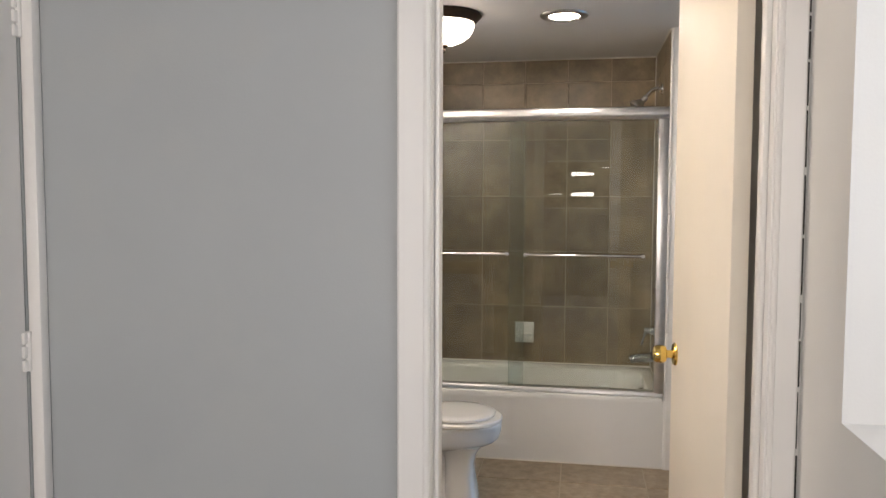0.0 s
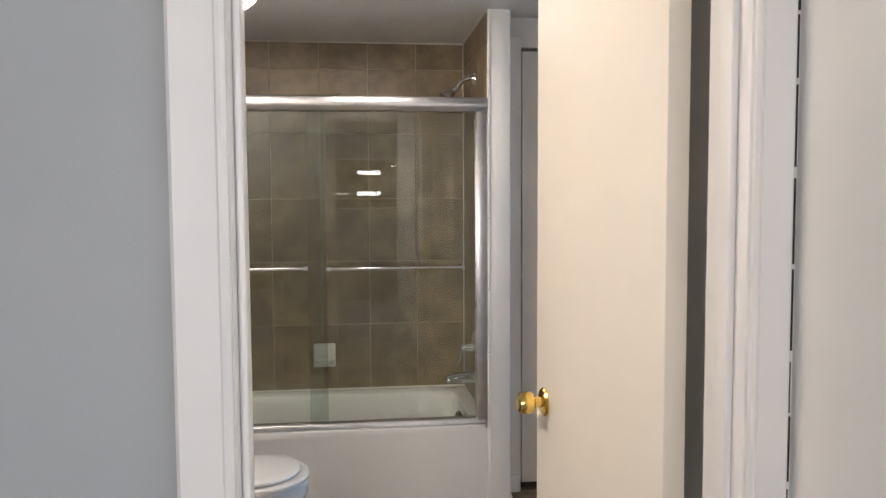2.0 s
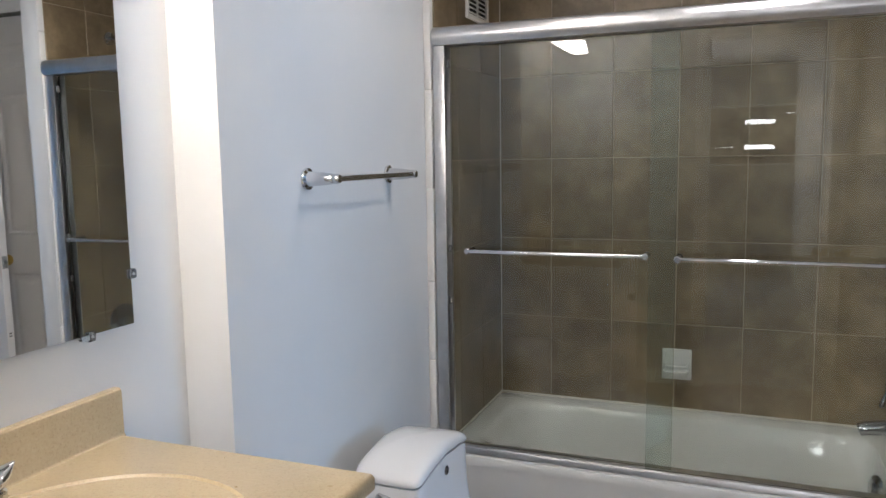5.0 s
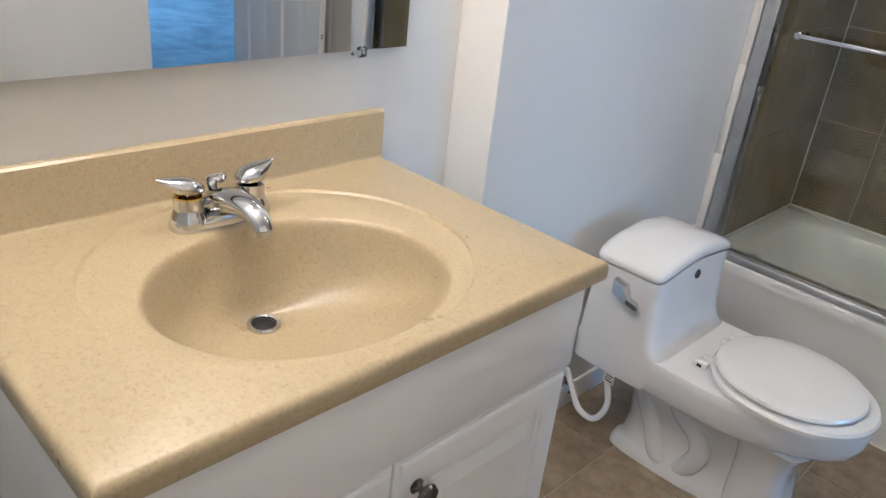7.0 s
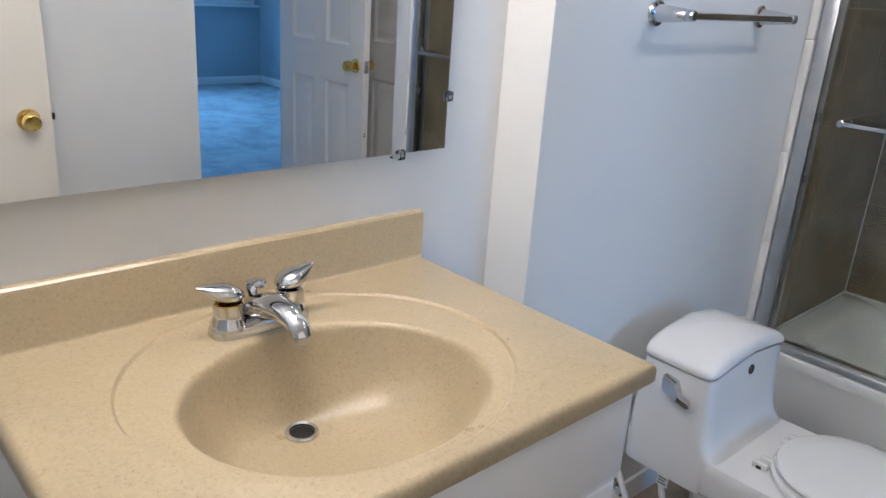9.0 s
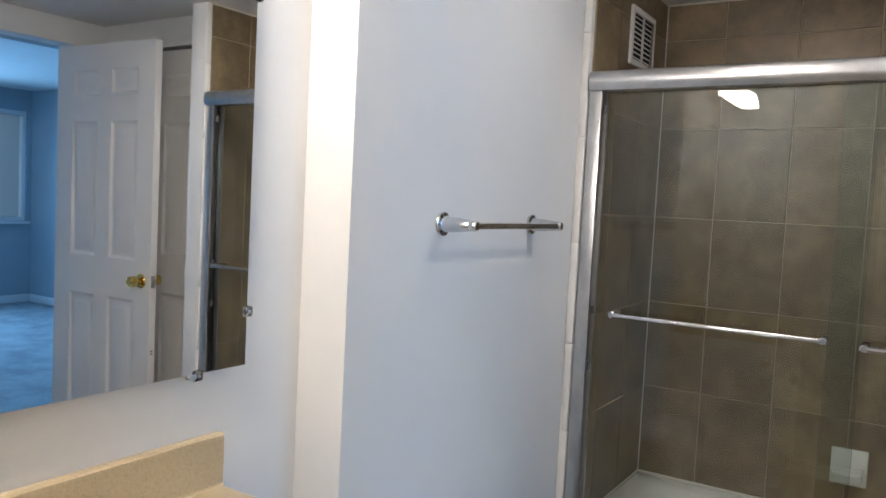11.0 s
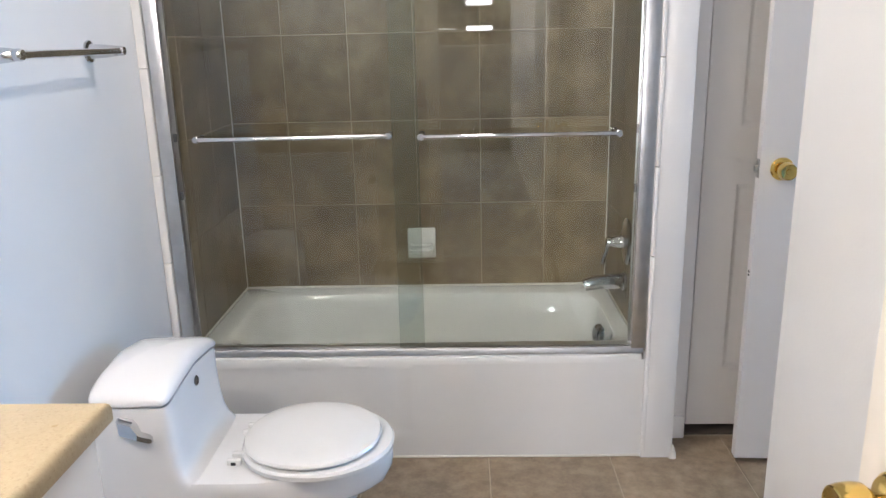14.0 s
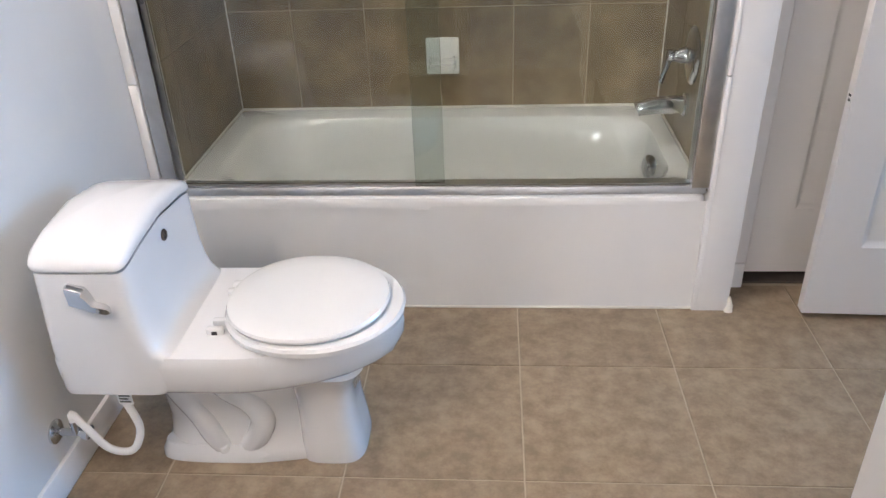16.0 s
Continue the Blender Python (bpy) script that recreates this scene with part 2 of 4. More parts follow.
def turned(bm, profile, m=None, n=28):
    """Turned about z: profile of (radius, height)."""
    rings = []
    for r, z in profile:
        ring = [Vector((max(r, 1e-4) * math.cos(2 * math.pi * i / n), max(r, 1e-4) * math.sin(2 * math.pi * i / n), z)) for i in range(n)]
        rings.append([m @ p for p in ring] if m else ring)
    return loft(bm, rings)


def along(axis, at):
    """Turns the lathe's z axis to point along an axis from a place."""
    return Matrix.Translation(at) @ Vector(axis).to_track_quat("Z", "Y").to_matrix().to_4x4()


def tube(bm, pts, radius, n=12):
    """A tube along points; radius a number or one for each point."""
    pts = [Vector(p) for p in pts]
    rad = radius if isinstance(radius, (list, tuple)) else [radius] * len(pts)
    rings, up = [], None
    for i, p in enumerate(pts):
        d = (pts[min(i + 1, len(pts) - 1)] - pts[max(i - 1, 0)]).normalized()
        if up is None:
            up = d.orthogonal().normalized()
        up = (up - d * up.dot(d)).normalized()
        side = d.cross(up)
        rings.append([p + (up * math.cos(2 * math.pi * k / n) + side * math.sin(2 * math.pi * k / n)) * rad[i] for k in range(n)])
    return loft(bm, rings)


def curve_points(pts, n=24):
    """A smooth curve through the points."""
    P = [Vector(p) for p in pts]
    P = [P[0] * 2 - P[1]] + P + [P[-1] * 2 - P[-2]]
    out = []
    for k in range(n + 1):
        s = k / n * (len(P) - 3)
        i = min(int(s), len(P) - 4)
        t = s - i
        a, b, c, d = P[i:i + 4]
        out.append(0.5 * ((2 * b) + (c - a) * t + (2 * a - 5 * b + 4 * c - d) * t * t + (3 * b - a - 3 * c + d) * t ** 3))
    return out


def squircle(cx, cy, hx, hy, z, p=2.0, n=48):
    """A superellipse: p=2 an ellipse, larger p squarer."""
    out = []
    for i in range(n):
        a = 2 * math.pi * i / n
        c, s = math.cos(a), math.sin(a)
        out.append(Vector((cx + hx * math.copysign(abs(c) ** (2 / p), c), cy + hy * math.copysign(abs(s) ** (2 / p), s), z)))
    return out


# ---- the rooms ----
H = 2.212                     # bathroom ceiling
YW = -2.30                    # bathroom face of the entry wall
YH = -2.415                   # hall face of it
WX = -0.030                   # wall behind the toilet
VX = -0.150                   # wall behind the vanity
YB = 0.732                    # face of the back tiles
EX = 2.46                     # east wall
DL, DR, DT = 0.768, 1.424, 2.06   # entry opening
CW = 0.069                    # casing width

structure("floor", boxes(((-0.30, YW - 0.115, -0.1), (2.58, 0.86, -0.0025))), GROUT, "sandy grout bed under the floor tiles")
structure("ceiling", boxes(((-0.30, YH, H), (2.58, 0.87, H + 0.1))), CEIL, "flat off-white painted bathroom ceiling")
structure("wall_west", boxes(((-0.30, -1.113, -0.1), (WX, YB + 0.13, H))), WALL, "semi-gloss white wall behind the toilet")
structure("wall_west_recess", boxes(((-0.30, YW, -0.1), (VX, -1.1132, H))), WALL, "white wall behind the vanity, set back")
structure("wall_north", boxes(((WX, YB + 0.012, -0.1), (1.60, YB + 0.13, H))), GROUT, "backing of the tub surround")
structure("wall_pier", boxes(((1.512, -0.022, -0.1), (1.602, YB + 0.0115, H)), ((1.4995, -0.022, -0.1), (1.514, 0.02, 0.372)), bev=0.003), WALL, "narrow white wall end beside the tub")
structure("wall_closet", boxes(((1.6022, 0.125, -0.1), (1.682, 0.24, H)), ((2.40, 0.125, -0.1), (2.58, 0.24, H)), ((1.682, 0.125, 2.078), (2.40, 0.24, H))), WALL, "white wall round the closet door")
structure("closet_back", boxes(((1.6022, 0.60, -0.1), (2.58, 0.70, H)), ((2.461, 0.2402, -0.1), (2.58, 0.60, H))), WALL)
JY = -0.80                    # near jamb of the bedroom opening
PX = 1.483                    # partition behind the entry door
structure("wall_east", boxes(((EX, -1.0295, -0.1), (2.58, JY, H)), ((EX, JY, 2.09), (2.58, -0.045, H)), ((EX, -0.045, -0.1), (2.58, 0.125, H))), WALL, "grey-white wall with the bedroom opening")
structure("wall_partition", boxes(((PX, YW, -0.1), (PX + 0.11, -1.030, H)), ((PX + 0.11, -1.140, -0.1), (2.58, -1.030, H)), bev=0.002), WALL, "white wall end beside the entry door")
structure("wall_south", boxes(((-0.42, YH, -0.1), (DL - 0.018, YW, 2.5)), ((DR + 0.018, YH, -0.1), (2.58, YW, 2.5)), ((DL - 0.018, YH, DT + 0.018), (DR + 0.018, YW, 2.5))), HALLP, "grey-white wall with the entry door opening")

# hall
HX = 1.483                    # window wall of the hall
structure("hall_floor", boxes(((-0.42, -7.2, -0.1), (2.2, YH - 0.001, -0.004))), CARPET, "pale carpet of the outer room")
structure("hall_ceiling", boxes(((-0.42, -7.2, 2.44), (2.2, YH, 2.54))), CEIL, "white ceiling of the outer room")
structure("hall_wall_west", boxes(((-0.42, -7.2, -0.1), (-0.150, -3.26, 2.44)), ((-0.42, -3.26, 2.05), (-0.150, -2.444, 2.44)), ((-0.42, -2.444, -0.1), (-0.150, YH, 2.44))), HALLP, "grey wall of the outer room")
structure("hall_wall_east", boxes(((HX, -2.66, -0.1), (1.80, YH, 2.44)), ((HX, -3.85, -0.1), (1.80, -2.66, 1.008)), ((HX, -3.85, 2.15), (1.80, -2.66, 2.44)), ((HX, -7.2, -0.1), (1.80, -3.85, 2.44))), WALL, "white wall with a deep window recess")
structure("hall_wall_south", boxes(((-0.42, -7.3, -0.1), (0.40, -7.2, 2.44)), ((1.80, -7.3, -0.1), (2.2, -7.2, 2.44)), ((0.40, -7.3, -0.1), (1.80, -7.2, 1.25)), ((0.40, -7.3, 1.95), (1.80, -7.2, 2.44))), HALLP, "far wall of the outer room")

# bedroom
structure("bedroom_floor", boxes(((2.46, -1.6, -0.1), (8.5, 3.2, -0.002))), CARPET, "pale plush bedroom carpet in cold daylight")
structure("bedroom_ceiling", boxes(((2.58, -1.6, 2.44), (8.5, 3.3, 2.54))), CEIL)
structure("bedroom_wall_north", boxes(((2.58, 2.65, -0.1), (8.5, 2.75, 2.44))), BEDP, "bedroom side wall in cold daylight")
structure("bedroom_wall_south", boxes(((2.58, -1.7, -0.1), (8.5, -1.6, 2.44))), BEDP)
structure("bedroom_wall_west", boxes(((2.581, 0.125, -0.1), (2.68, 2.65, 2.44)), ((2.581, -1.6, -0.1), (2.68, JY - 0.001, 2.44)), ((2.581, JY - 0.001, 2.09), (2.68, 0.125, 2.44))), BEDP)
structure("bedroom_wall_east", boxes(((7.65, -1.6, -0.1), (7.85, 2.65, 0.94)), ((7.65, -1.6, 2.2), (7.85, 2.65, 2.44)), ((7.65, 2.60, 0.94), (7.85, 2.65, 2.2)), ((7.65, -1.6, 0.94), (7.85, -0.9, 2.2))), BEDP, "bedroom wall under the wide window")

# ---- doors and trim ----
def six_panel_door(name, w, h, label, pins, knob_side=0.066, knob_z=0.95, knob_ends=(1, -1)):
    """A moulded six-panel door standing at the origin: hinge edge at x=0, width along x, thickness round y=0."""
    t, st, mu = 0.0175, 0.112, 0.10
    d = thing(name, (0, 0, 0), label, "door")
    rows = [(0.215, 0.86), (1.045, 1.69), (1.815, h - 0.115)]
    c0, c1 = (st, w / 2 - mu / 2), (w / 2 + mu / 2, w - st)
    bm = boxes(((0, -t, 0), (st, t, h)), ((w - st, -t, 0), (w, t, h)))
    zs = [0.0] + [v for r in rows for v in r] + [h]
    for a, b in zip(zs[::2], zs[1::2]):
        box(bm, (st, -t, a), (w - st, t, b))
    for a, b in rows:
        box(bm, (c0[1], -t, a), (c1[0], t, b))
    slab = part("slab", bm, DOORW, d)
    for a, b in rows:
        for x0, x1 in (c0, c1):
            bm = bmesh.new()
            for s in (1, -1):
                rings = []
                for inset, depth in ((0.0, 0.0), (0.006, 0.003), (0.013, 0.009), (0.020, 0.010), (0.045, 0.003), (0.050, 0.002)):
                    y = s * (t - depth)
                    rings.append([Vector(p) for p in ((x0 + inset, y, a + inset), (x1 - inset, y, a + inset), (x1 - inset, y, b - inset), (x0 + inset, y, b - inset))])
                loft(bm, rings, cap_a=False)
            part("panel", bm, DOORW, slab)
    for s in knob_ends:
        door_knob(d, (w - knob_side, s * t, knob_z), (0, s, 0))
    bm = bmesh.new()
    box(bm, (w - 0.001, -0.012, knob_z - 0.028), (w + 0.002, 0.012, knob_z + 0.028), 0.0008)
    plate = part("latch_plate", bm, STEEL, d, "worn steel latch plate")
    part("latch_bolt", boxes(((w + 0.002, -0.006, knob_z - 0.010), (w + 0.012, 0.007, knob_z + 0.010)), bev=0.002), STEEL, plate)
    for z in pins:
        part("bumper", boxes(((w - 0.001, -0.006, z), (w + 0.0015, 0.006, z + 0.005)), ((w - 0.001, -0.006, z + 0.012), (w + 0.0015, 0.006, z + 0.017))), DARK, d, "dark screw marks")
    return d


def door_knob(door, at, axis):
    """Polished brass knob: rose, neck and ball."""
    m = along(axis, at)
    bm = bmesh.new()
    turned(bm, [(0.0, 0.0), (0.033, 0.0), (0.034, 0.003), (0.030, 0.008), (0.018, 0.011), (0.0, 0.011)], m)
    k = part("knob_rose", bm, BRASS, door, "polished brass rose")
    bm = bmesh.new()
    turned(bm, [(0.0, 0.010), (0.0125, 0.010), (0.0115, 0.022), (0.0125, 0.027), (0.0215, 0.029), (0.0255, 0.034), (0.0265, 0.043), (0.0255, 0.054), (0.0232, 0.0625), (0.0212, 0.0635), (0.019, 0.0625), (0.008, 0.0600), (0.0075, 0.0625), (0.0, 0.0628)], m)
    part("knob", bm, BRASS, k, "polished brass door knob")


# entry door, flush, standing open into the bathroom
door = thing("entry_door", (1.405, -2.24, 0.012), "open flush door in cream gloss paint with brass knobs", "door")
door.rotation_euler = (0, 0, math.atan2(-1.570 + 2.243, 1.3505 - 1.3875))
ORIGIN[door.name] = Vector((0, 0, 0))
bm = bmesh.new()
box(bm, (0.0, -0.0185, 0.0), (0.674, 0.0185, 2.03), 0.002)
slab = part("slab", bm, DOORP, door)
door_knob(door, (0.674 - 0.066, 0.0185, 0.898), (0, 1, 0))
door_knob(door, (0.674 - 0.066, -0.0185, 0.898), (0, -1, 0))
part("latch_plate", boxes(((0.673, -0.012, 0.875), (0.676, 0.012, 0.931)), bev=0.0008), STEEL, door, "steel latch plate")
part("latch_bolt", boxes(((0.676, -0.006, 0.893), (0.686, 0.006, 0.913)), bev=0.002), DARK, door)
for z in (0.16, 1.80):
    bm = bmesh.new()
    turned(bm, [(0, z), (0.006, z), (0.006, z + 0.09), (0, z + 0.09)], Matrix.Translation((-0.008, -0.0215, 0)), 12)
    part("hinge", bm, STEEL, door, "painted steel hinge")

# jamb, stop and casing of the entry
bm = boxes(((DL - 0.018, YH, 0), (DL, YW, DT)), ((DR, YH, 0), (DR + 0.018, YW, DT)), ((DL - 0.018, YH, DT), (DR + 0.018, YW, DT + 0.018)), bev=0.002)
structure("door_jamb", bm, TRIM, "thickly painted white door jamb")
bm = boxes(((DL, -2.385, 0), (DL + 0.011, -2.345, DT)), ((DR - 0.011, -2.385, 0), (DR, -2.345, DT)), ((DL, -2.385, DT - 0.011), (DR, -2.345, DT)), bev=0.003)
structure("door_stop", bm, TRIM)


def casing(name, x_in, x_out, y_face, out, z1, label):
    """A moulded upright casing on a wall that faces along y; out: the way it stands proud."""
    prof = [(0.0, 0.0), (0.0, 0.009), (0.08, 0.0125), (0.16, 0.012), (0.20, 0.0095), (0.30, 0.0105), (0.75, 0.0165), (0.93, 0.018), (1.0, 0.014), (1.0, 0.0)]
    pts = [(x_in + (x_out - x_in) * u, y_face + out * v) for u, v in prof]
    bm = bmesh.new()
    loft(bm, [[Vector((x, y, 0.0)) for x, y in pts], [Vector((x, y, z1)) for x, y in pts]])
    return structure(name, bm, TRIM, label)


casing("trim", DL - 0.002, DL - CW, YH, -1, DT + CW, "white moulded casing, thick with old paint")
casing("trim", DR + 0.004, DR + 0.0545, YH, -1, DT + CW, "white moulded casing with a cracked caulk line")
structure("trim", boxes(((DL - CW, YH - 0.017, DT), (DR + 0.062, YH, DT + CW)), bev=0.003), TRIM, "white head casing")
casing("trim", DL - 0.002, DL - CW, YW, 1, DT + CW, "white moulded casing")
casing("trim", DR + 0.004, DR + 0.066, YW, 1, DT + CW, "white moulded casing")

# cracked caulk beside the casing: short dark slits
bm = bmesh.new()
z = 0.25
rc = random.Random(4)
while z < 2.0:
    l = rc.uniform(0.02, 0.12)
    o = rc.uniform(-0.0012, 0.0012)
    box(bm, (DR + 0.0535, YH - 0.0152, z), (DR + 0.0565 + o, YH - 0.0100, z + l))
    z += l + rc.uniform(0.003, 0.016)
tagged(single("caulk_crack", bm, DARK, "dark broken caulk line along the door casing", "crack"), kind="stuff")

bm = bmesh.new()
loft(bm, [[Vector((DR + x, YH - y, z)) for x, y in ((0.0547, 0.0), (0.0547, 0.0125), (0.0562, 0.0138), (0.0578, 0.0150), (0.0589, 0.0125), (0.0589, 0.0))] for z in (0.0, DT + CW)])
structure("trim", bm, TRIM, "painted caulk bead along the casing")

# hall door in the left wall, closed
d = thing("hall_door", (-0.150, -2.47, 0.01), "closed white painted door with thickly painted hinges", "door")
slab = part("slab", boxes(((-0.190, -3.255, 0.012), (-0.152, -2.4465, 2.045)), bev=0.003), TRIM, d)
for z in (0.30, 1.02, 1.76):
    bm = bmesh.new()
    turned(bm, [(0, z - 0.045), (0.006, z - 0.045), (0.0065, z + 0.045), (0, z + 0.045)], Matrix.Translation((-0.147, -2.445, 0)), 12)
    hinge = part("hinge", bm, TRIM, d, "white painted hinge")
    for k in range(3):
        part("knuckle", boxes(((-0.1535, -2.461, z - 0.045 + k * 0.031), (-0.1445, -2.433, z - 0.020 + k * 0.031)), bev=0.002), TRIM, hinge)
structure("trim", boxes(((-0.149, -2.4425, 0), (-0.117, YH - 0.0005, 2.12)), bev=0.004), TRIM, "white painted corner trim")

# bedroom door: open, standing square to the east wall
bed_door = six_panel_door("bedroom_door", 0.70, 2.05, "open white six-panel door with brass knobs", (0.62,), 0.062, 0.955)
bed_door.matrix_basis = pose(2.497, -0.070, 0.018, 0, 0, 177.5)
closet = six_panel_door("closet_door", 0.704, 2.035, "closed white six-panel closet door over a dark gap", (), 0.06, 0.955, ())
closet.matrix_basis = pose(2.397, 0.165, 0.030, 0, 0, 180)
# dark strip laid under the closet door, the gap's shade put into its colour
single("threshold", boxes(((1.683, 0.13, -0.004), (2.399, 0.235, 0.006)), bev=0.002), UNDER_DOOR_SHADE, "dark strip for the shaded gap under the closet door", "threshold")
structure("closet_jamb", boxes(((1.6025, 0.112, 0), (1.680, 0.1247, 2.12)), bev=0.003), TRIM, "white casing of the closet door")

# baseboards
def baseboard(lo, hi, label="white painted baseboard"):
    return structure("baseboard", boxes((lo, hi), bev=0.004), TRIM, label)


baseboard((WX, -1.113, 0), (WX + 0.012, -0.026, 0.075))
baseboard((VX, -2.299, 0), (VX + 0.012, -2.12, 0.085))
baseboard((1.606, 0.100, 0), (1.676, 0.1118, 0.085))
baseboard((PX - 0.012, YW + 0.02, 0), (PX, -1.031, 0.085))
baseboard((-0.14, YW, 0), (DL - CW - 0.002, YW + 0.012, 0.085))
baseboard((7.636, -1.6, 0), (7.65, 2.636, 0.09))
baseboard((2.70, 2.636, 0), (7.636, 2.65, 0.09))
# bit of torn caulk at the foot of the wall end
bm = bmesh.new()
loft(bm, [squircle(1.603, -0.026, 0.013, 0.010, 0.0, 2, 8), squircle(1.605, -0.028, 0.009, 0.007, 0.02, 2, 8), squircle(1.601, -0.025, 0.004, 0.004, 0.05, 2, 8)])
single("torn_caulk", bm, CAULK, "torn white caulk at the foot of the wall", "caulk")
single("caulk_line", boxes(((0.0, -0.016, 0.0), (1.4993, -0.009, 0.006)), bev=0.002), CAULK, "cream caulk line along the tub's foot", "caulk")

# ---- tub ----
tub = thing("bathtub", (0.75, 0.36, 0), "white enamelled alcove bathtub with a plain apron", "bathtub")
RIM = 0.366


def tub_ring(x0, x1, y0, y1, z, p, n=72):
    return squircle((x0 + x1) / 2, (y0 + y1) / 2, (x1 - x0) / 2, (y1 - y0) / 2, z, p, n)


bm = bmesh.new()
rings = [tub_ring(0.001, 1.499, -0.011, 0.729, RIM - 0.04, 40), tub_ring(0.001, 1.499, -0.012, 0.729, RIM - 0.016, 40),
         tub_ring(0.002, 1.498, -0.008, 0.728, RIM - 0.005, 40), tub_ring(0.008, 1.492, 0.004, 0.722, RIM, 36),
         tub_ring(0.075, 1.450, 0.080, 0.662, RIM - 0.001, 8), tub_ring(0.095, 1.440, 0.094, 0.648, RIM - 0.008, 7),
         tub_ring(0.115, 1.436, 0.104, 0.638, RIM - 0.03, 6), tub_ring(0.170, 1.425, 0.116, 0.626, 0.22, 5.4),
         tub_ring(0.260, 1.395, 0.140, 0.602, 0.11, 4.6), tub_ring(0.330, 1.320, 0.170, 0.570, 0.075, 4.2), tub_ring(0.50, 1.20, 0.28, 0.46, 0.066, 3)]
loft(bm, rings, cap_a=False)
part("basin", bm, ENAMEL, tub)
# apron: a shallow raised panel with soft steps
bm = bmesh.new()
rows, cols = 30, 76
grid = []
for j in range(rows + 1):
    zz = (RIM - 0.016) * j / rows
    line = []
    for i in range(cols + 1):
        xx = 0.001 + 1.498 * i / cols
        inside = min((xx - 0.09) / 0.02, (0.735 - xx) / 0.014, (zz - 0.085) / 0.014)
        dip = 0.0045 * max(0.0, min(1.0, inside))
        line.append(bm.verts.new((xx, -0.0115 + dip, zz)))
    grid.append(line)
for a, b in zip(grid, grid[1:]):
    for i in range(cols):
        bm.faces.new((a[i], a[i + 1], b[i + 1], b[i]))
part("apron", bm, ENAMEL, tub)
bm = bmesh.new()
turned(bm, [(0, 0), (0.034, 0.0), (0.036, 0.004), (0.030, 0.009), (0.012, 0.011), (0, 0.011)], along((-1, -0.55, 0.30), (1.418, 0.365, 0.290)))
over = part("overflow_plate", bm, CHROME, tub, "round chrome overflow plate")
bm = bmesh.new()
box(bm, (1.402, 0.352, 0.272), (1.410, 0.360, 0.304), 0.002)
part("trip_lever", bm, CHROME, over)
bm = bmesh.new()
turned(bm, [(0, 0.0662), (0.03, 0.0662), (0.03, 0.069), (0.018, 0.070), (0, 0.067)], Matrix.Translation((1.18, 0.365, 0.001)))
part("drain", bm, CHROME, tub)

# ---- sliding shower door ----
sd = thing("shower_door", (0.75, 0.01, RIM), "sliding glass tub door in a bright aluminium frame", "shower door")


def extrude_x(x0, x1, prof):
    bm = bmesh.new()
    loft(bm, [[Vector((x0, y, z)) for y, z in prof], [Vector((x1, y, z)) for y, z in prof]])
    return bm


part("header", extrude_x(0.002, 1.498, [(-0.030, 1.780), (-0.034, 1.785), (-0.036, 1.798), (-0.034, 1.812), (-0.026, 1.826), (-0.012, 1.832), (0.040, 1.832), (0.046, 1.826), (0.046, 1.776), (0.040, 1.771), (-0.026, 1.771)]), ALU, sd)
part("bottom_track", extrude_x(0.004, 1.496, [(0.003, RIM - 0.001), (-0.002, RIM + 0.004), (-0.001, RIM + 0.018), (0.002, RIM + 0.024), (0.008, RIM + 0.024), (0.010, RIM + 0.012), (0.014, RIM + 0.012), (0.016, RIM + 0.027), (0.050, RIM + 0.027), (0.054, RIM - 0.001)]), ALU, sd)
for x0, x1 in ((0.001, 0.042), (1.452, 1.499)):
    bm = boxes(((x0, -0.020, RIM + 0.026), (x1, -0.012, 1.7705)), ((x0, 0.040, RIM + 0.026), (x1, 0.046, 1.7705)), ((x0 if x0 < 0.5 else x1 - 0.006, -0.012, RIM + 0.026), (x0 + 0.006 if x0 < 0.5 else x1, 0.040, 1.7705)), bev=0.0015)
    jamb = part("side_jamb", bm, ALU, sd)
    xb = 0.0435 if x0 < 0.5 else 1.4505
    for z in (0.90, 1.08, 1.70):
        part("bumper", boxes(((min(xb, xb + (0.008 if x0 < 0.5 else -0.008)), -0.008, z), (max(xb, xb + (0.008 if x0 < 0.5 else -0.008)), 0.004, z + 0.025)), bev=0.002), RUBBER, jamb, "dark rubber bumper")


def glass_panel(x0, x1, y, bar_y, bx0, bx1):
    bm = bmesh.new()
    box(bm, (x0, y - 0.003, RIM + 0.028), (x1, y + 0.003, 1.770), 0.0008, 1)
    g = part("glass_panel", bm, GLASS, sd, "clear sliding glass panel")
    g.visible_shadow = False
    z = 1.087
    bm = bmesh.new()
    tube(bm, [(bx0 + 0.012, bar_y, z), (bx1 - 0.012, bar_y, z)], 0.0075)
    bar = part("towel_bar", bm, CHROME, sd, "slim polished towel bar on the glass")
    for x in (bx0 + 0.012, bx1 - 0.012):
        bm = bmesh.new()
        s = -1 if bar_y < y else 1
        tube(bm, [(x, y + s * 0.003, z), (x, bar_y - s * -0.002, z)], [0.0085, 0.0085])
        turned(bm, [(0, 0), (0.011, 0), (0.011, 0.006), (0.008, 0.009), (0, 0.009)], along((0, s, 0), (x, bar_y - s * 0.002, z)), 16)
        turned(bm, [(0, 0), (0.010, 0), (0.010, 0.005), (0, 0.006)], along((0, -s, 0), (x, y - s * 0.003, z)), 16)
        part("bar_post", bm, CHROME, bar)
    return g


glass_panel(0.045, 0.788, 0.026, -0.022, 0.105, 0.712)
glass_panel(0.708, 1.452, 0.006, -0.062, 0.788, 1.392)

